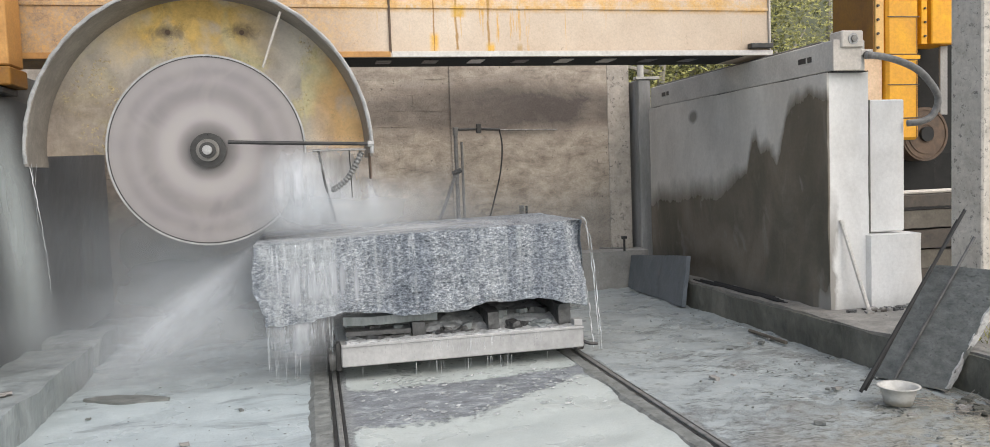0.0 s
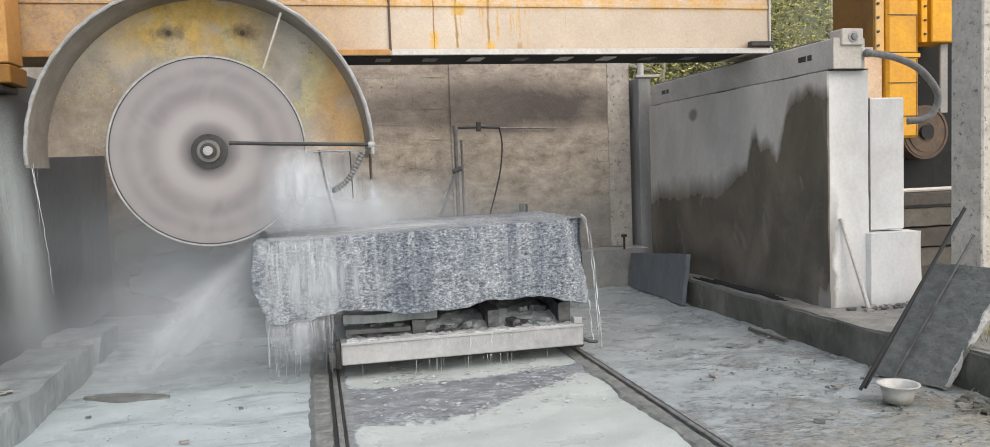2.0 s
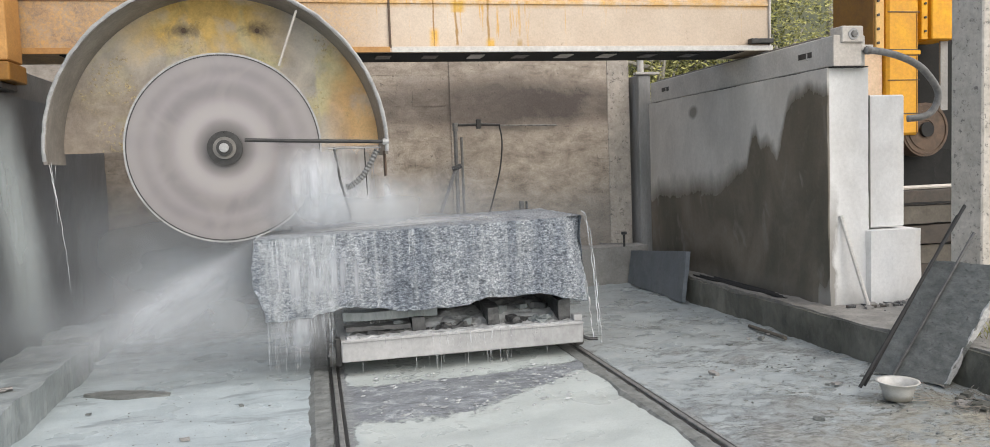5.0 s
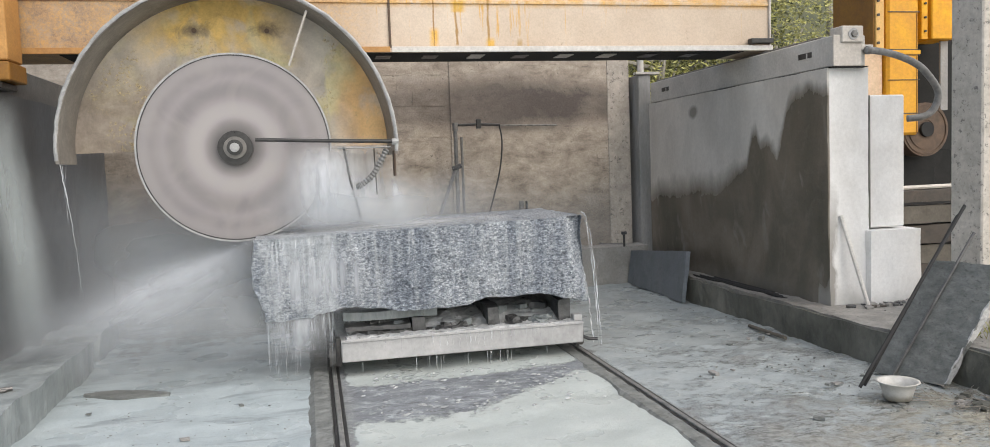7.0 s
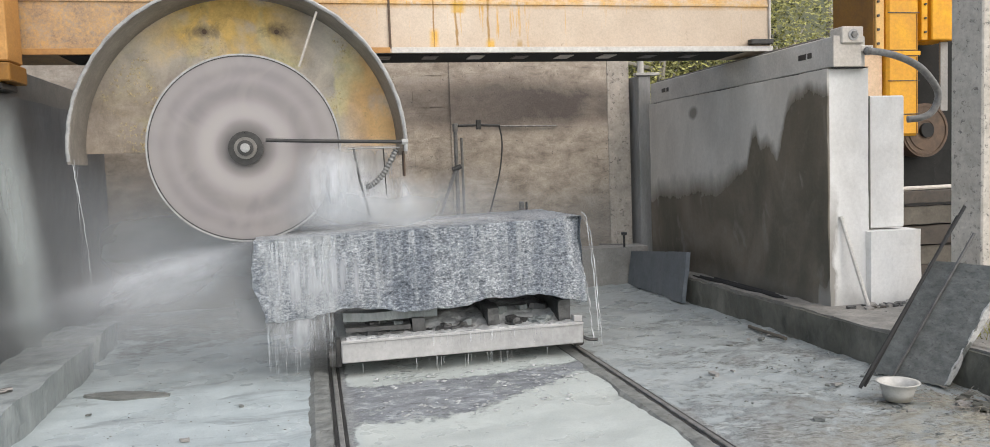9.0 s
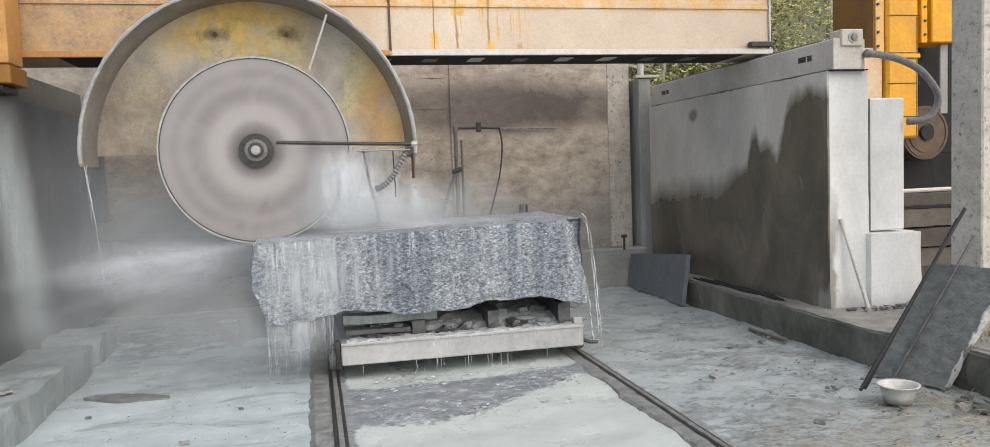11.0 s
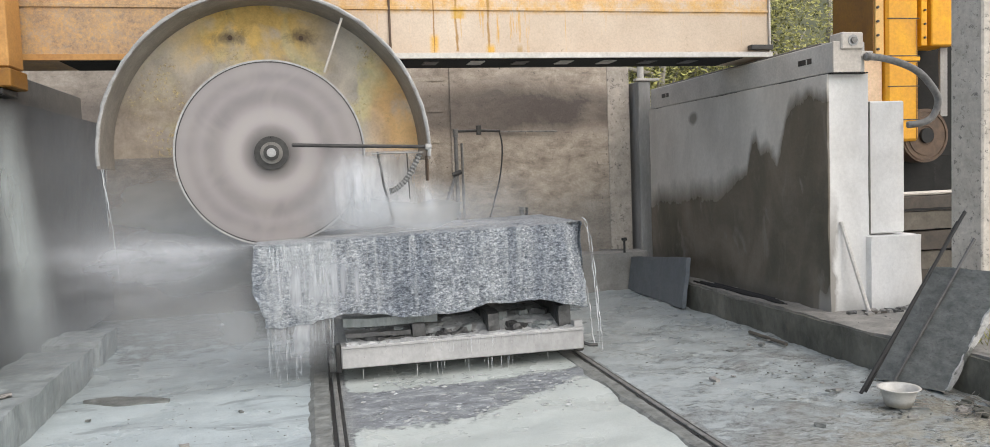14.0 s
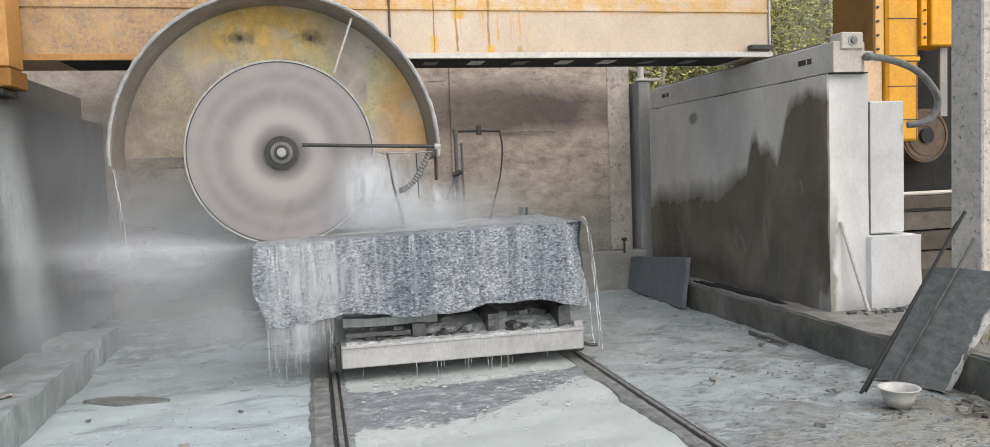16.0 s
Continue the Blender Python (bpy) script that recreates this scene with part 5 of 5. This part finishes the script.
def build_machine():
    m = thing("yellow_machine", pose(0, 8.0, 0), "yellow painted steel machine standing behind the pier", "machine")
    # base frame black in colour, for the shade low behind the pier
    part("base_frame", box((5.3, 0.3, 0.2), (7.3, 1.3, 1.55), 0.01), SHADEBLACK, m, "base frame coloured black for the shade around it")
    # side panel in a deeper brown than the yellow front
    part("side_panel", box((6.235, 0.02, 2.74), (6.25, 0.74, 4.2), 0.004), BROWN, m, "deep brown side panel")
    part("lower_cover", box((6.02, 0.06, 2.15), (6.392, 0.3, 2.735), 0.02), FADED, m, "faded orange lower cover")
    fl = part("bolted_flange", box((6.252, 0.0, 2.74), (6.36, 0.4, 4.2), 0.006), PEACH, m)
    for i in range(9):
        part("bolt", disc(0.016, -0.02, -0.001, 6), DARKSTEEL, fl).matrix_basis = pose(6.275, 0, 2.82 + 0.155 * i)
    part("column", box((6.40, 0.0, 1.78), (6.82, 0.45, 4.2), 0.03), YELLOW, m, "bright yellow column")
    part("seam", box((6.40, -0.008, 2.02), (6.82, -0.002, 2.032), 0.001), DARKSTEEL, m)
    part("strap", box((6.395, -0.012, 2.69), (6.825, -0.0025, 2.735), 0.003), YELLOW, m)
    for z in (2.678, 2.742, 2.40):
        part("seam", box((6.40, -0.008, z), (6.82, -0.002, z + 0.009), 0.001), DARKSTEEL, m)
    part("seam", box((6.775, -0.007, 1.80), (6.785, -0.0025, 2.67), 0.001), BROWN, m)
    part("seam", box((6.775, -0.007, 2.76), (6.785, -0.0025, 3.15), 0.001), BROWN, m)
    part("seam", box((6.40, -0.008, 3.16), (6.82, -0.002, 3.17), 0.001), DARKSTEEL, m)
    fl2 = part("bolted_flange", box((6.85, 0.0, 2.86), (6.93, 0.3, 4.2), 0.006), YELLOW, m)
    for i in range(8):
        part("bolt", disc(0.014, -0.02, -0.001, 6), DARKSTEEL, fl2).matrix_basis = pose(6.89, 0, 2.95 + 0.155 * i)
    part("housing", box((6.97, -0.02, 2.86), (7.30, 0.4, 4.2), 0.012), YELLOW, m)
    # added plate, black for the shaded gap beside the column
    part("back_plate", box((6.42, 0.46, 1.6), (8.3, 0.5, 3.2), 0.006), SHADEBLACK, m, "added plate, coloured black for the shaded gap")
    part("guide_post", box((7.19, 0.1, 2.06), (7.29, 0.13, 2.855), 0.004), CONCRETE, m, "grey steel guide post")
    wheel = part("pulley", disc(0.31, 0.06, 0.26, 44), BROWNSTEEL, m, "brown-grey grooved pulley wheel")
    wheel.matrix_basis = pose(6.95, 0, 1.84)
    for r0, r1 in ((0.285, 0.272), (0.225, 0.11)):
        part("groove", disc(r0, 0.050, 0.059, 40, hole=r1), BROWNSTEEL, wheel)
    part("hub_cap", disc(0.085, 0.02, 0.059, 24), SHADEBLACK, wheel)


build_machine()
for k, (z, mat_k) in enumerate(((0.27, DARKWOOD), (0.45, TIMBER), (0.66, DARKWOOD), (0.86, TIMBER), (1.08, DARKWOOD))):
    t = thing("timber_beam", pose(5.3, 7.0 + 0.04 * (k % 2), z), "old timber beam in the stack behind the pier", "timber", "stacked timber beams")
    part("timber", rough_box((0, 0, 0), (1.5, 0.2, 0.18 if k < 4 else 0.12), 0.06, 0.008, k * 5.0), mat_k, t)
rod((5.32, 7.12, 1.222), (6.6, 7.12, 1.226), 0.022, PALE, "steel_pipe", "pale pipe lying on the timber stack", "pipe")


# ---------- things by the back wall ----------
def build_standpipe():
    p = thing("standpipe", pose(1.80, 10.1, 0.0), "grey steel standpipe with a side branch and brace", "pipe")
    part("pipe", tube([(0.0, 0, 0), (0, 0, 2.1)], 0.026, 12), STEEL, p)
    part("pipe", tube([(0.085, 0.05, 0), (0.085, 0.05, 1.98)], 0.018, 10), STEEL, p)
    part("branch", tube([(-0.02, 0, 2.13), (0.3, 0, 2.135), (0.58, 0, 2.12)], 0.017, 10), DARKSTEEL, p)
    part("elbow", tube([(0, 0, 2.06), (0, 0, 2.16)], 0.037, 12), STEEL, p)
    part("brace", tube([(-0.28, 0.0, 0.9), (0.0, -0.02, 1.62)], 0.022, 8), STEEL, p)
    part("valve", tube([(-0.06, -0.03, 1.58), (0.05, -0.03, 1.62)], 0.032, 8), DARKSTEEL, p)
    part("cable", tube(spline([(0.57, 0, 2.12), (0.60, 0, 1.9), (0.56, 0, 1.55), (0.45, 0, 1.15), (0.40, 0, 1.0)]), 0.010, 8), BLACK, p, "thin black cable")
    part("tap", box((0.27, -0.03, 2.08), (0.33, 0.03, 2.2), 0.006), DARKSTEEL, p)


build_standpipe()
rod((2.40, 10.38, 2.13), (3.22, 10.38, 2.115), 0.010, RAIL, "wall_pipe", "thin rusty pipe along the wall", "pipe")
rod((2.63, 10.1, 0.0), (2.632, 10.1, 1.14), 0.034, STEEL, "pipe_stub", "short steel pipe standing behind the block", "pipe")
rod((2.70, 10.12, 0.0), (2.70, 10.12, 1.13), 0.016, DARKSTEEL, "pipe_stub", "thin dark pipe standing behind the block", "pipe")


def build_tap():
    t = thing("water_tap", pose(3.97, 9.96, 0.48), "small dark water tap on the concrete ledge", "tap")
    part("riser", tube([(0, 0, 0.0), (0, 0, 0.16)], 0.016, 8), DARKSTEEL, t)
    part("handle", box((-0.035, -0.02, 0.16), (0.035, 0.02, 0.2), 0.006), BLACK, t)
    part("pipe", tube([(-0.02, 0, 0.04), (-0.35, 0, 0.06)], 0.010, 8), STEEL, t)


build_tap()

# ---------- things on the floor by the west kerb ----------
bm = rough_box((-0.33, -0.11, -0.02), (0.33, 0.11, 0.012), 0.03, 0.012, 31.0, 5.0, lambda q, p: Vector((q.x, q.y * (1 - 0.75 * abs(p.x / 0.33) ** 1.5), q.z)))
tagged(part("stone_flake", bm, SLAB), "flat grey stone flake lying in the slurry", "stone").matrix_basis = pose(-1.42, 6.40, -0.005, 0, 0, -18)
rng = random.Random(9)
for i in range(26):
    x = rng.choice((rng.uniform(-1.7, -0.2), rng.uniform(2.5, 4.0), rng.uniform(3.4, 4.4)))
    y = rng.uniform(4.2, 6.6)
    if x > 3.95:
        y = rng.uniform(4.0, 4.5)
    s = rng.uniform(0.008, 0.022)
    peb = tagged(part("stone_chip", rough_box((-s * 1.6, -s, -s * 0.4), (s * 1.6, s, s * 0.5), s * 0.8, s * 0.5, i * 2.3, 12.0), SLAB if i % 2 else CONCRETE),
                 "small broken stone chip on the wet floor", "stone", "stone chips on the floor")
    peb.matrix_basis = pose(x, y, (0.25 if x > 4.1 else 0.0) + s * 0.2, 0, 0, rng.uniform(0, 180))


def litter(r):
    if r.random() < 0.55:
        x, y = r.uniform(3.3, 4.09), r.uniform(3.6, 6.0) ** 1.0
    else:
        x, y = r.uniform(2.4, 4.05), r.uniform(3.8, 8.5)
    z = 0.0
    if r.random() < 0.2:
        x, y, z = r.uniform(4.15, 5.2), r.uniform(4.2, 6.1), 0.27
    return (x, y, z + 0.002), (r.gauss(0, 1), r.gauss(0, 1), r.gauss(0, 0.2))


tagged(part("stone_grit", drops(240, litter, 33, (0.002, 0.010), 1.8), BEDCON), "stone grit and crumbs scattered over the floor", "grit", kind="stuff")
tagged(part("slurry_flakes", drops(150, lambda r: ((r.uniform(0.25, 1.9), r.uniform(5.1, 6.25), 0.0), (r.gauss(0, 1), r.gauss(0, 0.3), 0)), 35, (0.004, 0.012), 2.6), MUD), "pale flakes of stone slurry on the wet channel floor", "grit", kind="stuff")
tagged(part("mud_crumbs", drops(90, lambda r: ((r.uniform(-1.8, -0.15), r.uniform(4.6, 7.0), 0.0), (r.gauss(0, 1), r.gauss(0, 0.4), 0)), 34, (0.002, 0.005), 2.5), BEDCON), "dark crumbs lying in the pale slurry", "grit", kind="stuff")


def twigs(r):
    x, y = r.uniform(3.70, 4.15), r.uniform(3.7, 4.5)
    a, l = r.uniform(0, math.pi), r.uniform(0.06, 0.22)
    return (x, y, 0.015), (x + l * math.cos(a), y + l * math.sin(a), r.uniform(0.01, 0.05)), r.uniform(0.0025, 0.006)


tagged(part("dry_twigs", strands(70, twigs, 51), WOOD), "dry twigs and splinters littering the plinth's foot", "twigs", kind="stuff")
rng = random.Random(14)
for i in range(30):
    x, y = rng.uniform(3.90, 4.18), rng.uniform(3.7, 4.45)
    s = rng.uniform(0.010, 0.028)
    peb = tagged(part("rubble_stone", rough_box((-s * 1.4, -s, -s * 0.5), (s * 1.4, s, s * 0.6), s * 0.7, s * 0.5, i * 4.7, 10.0), WETCON if i % 3 else CONCRETE),
                 "broken grey rubble stone at the plinth's foot", "stone", "rubble at the plinth's foot")
    peb.matrix_basis = pose(x, y, s * 0.3, 0, 0, rng.uniform(0, 180))


rng = random.Random(23)
for i in range(26):
    x, s = rng.uniform(4.45, 5.15), rng.uniform(0.010, 0.026)
    peb = tagged(part("rubble_stone", rough_box((-s * 1.4, -s, -s * 0.5), (s * 1.4, s, s * 0.7), s * 0.7, s * 0.5, i * 3.9, 10.0), DARKSTONE if i % 2 else CONCRETE),
                 "small rubble stone lying at the buttress foot", "stone", "rubble at the buttress foot")
    peb.matrix_basis = pose(x, rng.uniform(5.93, 6.1), 0.272 + s * 0.3, 0, 0, rng.uniform(0, 180))


def blades(r):
    x, y = r.uniform(4.5, 5.0), r.uniform(4.1, 4.9)
    return (x, y, 0.26), (x + r.gauss(0, 0.04), y + r.gauss(0, 0.04), 0.26 + r.uniform(0.05, 0.16)), r.uniform(0.003, 0.007)


tagged(part("grass_tuft", strands(120, blades, 52, sides=3), GRASS), "yellow-green grass growing on the plinth", "grass", kind="stuff")
rod((-2.6, 5.55, 0.245), (-2.0, 5.85, 0.25), 0.016, STEEL, "steel_rod", "grey steel rod lying on the kerb", "rod")
rod((-2.6, 5.62, 0.245), (-2.02, 5.80, 0.25), 0.012, RAIL, "steel_rod", "rusty steel rod lying on the kerb", "rod")


# ---------- trees and hillside behind ----------
def leaves(count, place, size, seed):
    r = random.Random(seed)
    bm = bmesh.new()
    for _ in range(count):
        p = Vector(place(r))
        d = Vector((r.gauss(0, 1), r.gauss(0, 1), r.gauss(0, 0.6))).normalized()
        a = d.orthogonal().normalized()
        l, w = size * r.uniform(0.6, 1.4), size * r.uniform(0.25, 0.5)
        t = a.cross(d)
        bm.faces.new([bm.verts.new(p + d * l * u + a * w * v + t * k) for u, v, k in ((-1, 0, 0), (0, -1, 0.03), (1, 0, 0), (0, 1, 0.03))])
    return bm


def build_tree(x, y, h, seed, count):
    r = random.Random(seed)
    t = thing("tree", pose(x, y, 0), "leafy green tree on the slope behind the wall", "tree", "trees behind the wall")
    part("trunk", tube(spline([(0, 0, -0.3), (r.uniform(-0.2, 0.2), 0, h * 0.35), (r.uniform(-0.4, 0.4), 0, h * 0.9)], 5), [0.14 - 0.009 * i for i in range(11)], 8), BARK, t)
    limbs = []
    for k in range(9):
        a = r.uniform(0, math.tau)
        z = h * r.uniform(0.2, 0.8)
        tip = (math.cos(a) * r.uniform(0.8, 1.8), math.sin(a) * r.uniform(0.8, 1.6), z + r.uniform(0.2, 0.9))
        part("limb", tube([(0, 0, z), (tip[0] * 0.5, tip[1] * 0.5, z + 0.2), tip], [0.05, 0.035, 0.012], 6), BARK, t)
        limbs.append(tip)
    tips = [(c[0] + r.gauss(0, 0.5), c[1] + r.gauss(0, 0.5), c[2] + r.gauss(0, 0.45)) for c in limbs * 4] + [(0, 0, h)]

    def place(rr):
        c = rr.choice(tips)
        return c[0] + rr.gauss(0, 0.3), c[1] + rr.gauss(0, 0.3), c[2] + rr.gauss(0, 0.26)

    part("crown", leaves(count, place, 0.06, seed), LEAF, t)


for i, (x, y, h) in enumerate(((6.0, 13.5, 4.6), (7.4, 14.5, 5.4), (8.8, 14.0, 5.0), (5.2, 15.5, 4.8), (10.6, 15.0, 5.5), (3.6, 15.0, 4.4))):
    build_tree(x, y, h, 40 + i, 9000)
bm = bmesh.new()
gx, gy = [-60 + 3 * i for i in range(41)], [16.5 + 1.5 * j for j in range(16)]
g = [[bm.verts.new((x, y, -0.4 + (y - 16.5) * 0.62 + 0.6 * noise.noise(Vector((x * 0.2, y * 0.2, 0))))) for x in gx] for y in gy]
for a, b in zip(g, g[1:]):
    for i in range(len(gx) - 1):
        bm.faces.new((a[i], a[i + 1], b[i + 1], b[i]))
tagged(part("backdrop", bm, EARTH, smooth=True), "green wooded hillside behind the works", "hillside", kind="structure")


def on_hill(r):
    x, y = r.uniform(2, 16), r.uniform(16.6, 24)
    return x, y, -0.2 + (y - 16.5) * 0.62 + abs(r.gauss(0, 0.5))


tagged(part("hill_scrub", leaves(9000, on_hill, 0.16, 77), GRASS), "dense green scrub covering the hillside", "scrub", kind="stuff")


# ---------- what moves ----------
def motions():
    r = random.Random(21)
    def hub(t):
        gone = max(0.0, t - 1.83)
        return -0.780 + 0.0392 * gone, 6.765 + 0.0050 * gone, 1.820 + 0.022 * max(0.0, 1 - t / 0.6)

    times = [0.0, 0.3, 0.6, 1.0, 1.5, 1.9] + [2.5 + 0.5 * i for i in range(28)]
    walk(saw, [(t, pose(*hub(t), 0, 0, 1.2)) for t in times])
    # the disc turns by 72 degrees every tenth of a second
    walk(saw_blade, [(0.1 * i, pose(0, 0, 0, 0, 72.0 * i, 0)) for i in range(161)])
    # cooling water goes with the head and shivers
    rows = []
    for i in range(81):
        t = 0.2 * i
        x, y, z = hub(t)
        rows.append((t, pose(x + r.uniform(-0.006, 0.006), y + r.uniform(-0.01, 0.01), z - 0.012 + r.uniform(-0.012, 0.012), r.uniform(-0.6, 0.6), r.uniform(-0.6, 0.6), 0)))
    walk(head_water, rows)
    # the fan of spray swings up as the blade bites further in
    fan = [(0.0, 42), (1.0, 47), (1.5, 48), (2.5, 45), (3.5, 40), (4.2, 37), (6.3, 29), (7.0, 26), (8.0, 22), (9.0, 18), (10.0, 14), (11.3, 9), (12.5, 5), (13.5, 4), (14.5, 3), (16.0, 3)]
    rows = []
    for i in range(81):
        t = 0.2 * i
        a = float(np.interp(t, [f[0] for f in fan], [f[1] for f in fan]))
        rows.append((t, pose(-0.46 + r.uniform(-0.01, 0.01), HUB_Y, 1.08, r.uniform(-2, 2), -a + 4 + r.uniform(-1.0, 1.0), r.uniform(-1.5, 1.5))))
    walk(spray, rows)
    walk(runoff, [(0.2 * i, pose(r.uniform(-0.003, 0.003), r.uniform(-0.004, 0.004), r.uniform(-0.012, 0.006))) for i in range(81)])
    walk(side_water, [(0.2 * i, pose(-2.08 + r.uniform(-0.012, 0.012), 6.6, 0.2 + r.uniform(-0.02, 0.02), 0, r.uniform(-0.4, 0.4), 0)) for i in range(81)])
    # drops fall a hand's width to a foot, again and again
    for k, ob in enumerate(falling):
        rows = [(0.0, pose(0, 0, -0.03 * k))]
        f = 3 + 3 * k
        while f + 9 <= 480:
            rows += [(f / FPS, pose(0, 0, 0.02)), ((f + 4) / FPS, pose(0, 0, -0.08)), ((f + 8) / FPS, pose(0, 0, -0.27))]
            f += 9
        walk(ob, rows + [(16.0, pose(0, 0, -0.05))])
    for k, bank in enumerate(mist_banks):
        # the foremost bank rises with the fan of spray
        rise = [float(np.interp(0.8 * i, (0, 5, 12, 16), (0.0, 0.05, 0.62, 0.68))) if k == 0 else 0.0 for i in range(21)]
        walk(bank, [(0.8 * i, pose(0.12 * math.sin(0.35 * i + k * 1.7), 0.05 * math.sin(0.5 * i + k), rise[i] + 0.04 * math.sin(0.45 * i + 2 * k))) for i in range(21)])


motions()
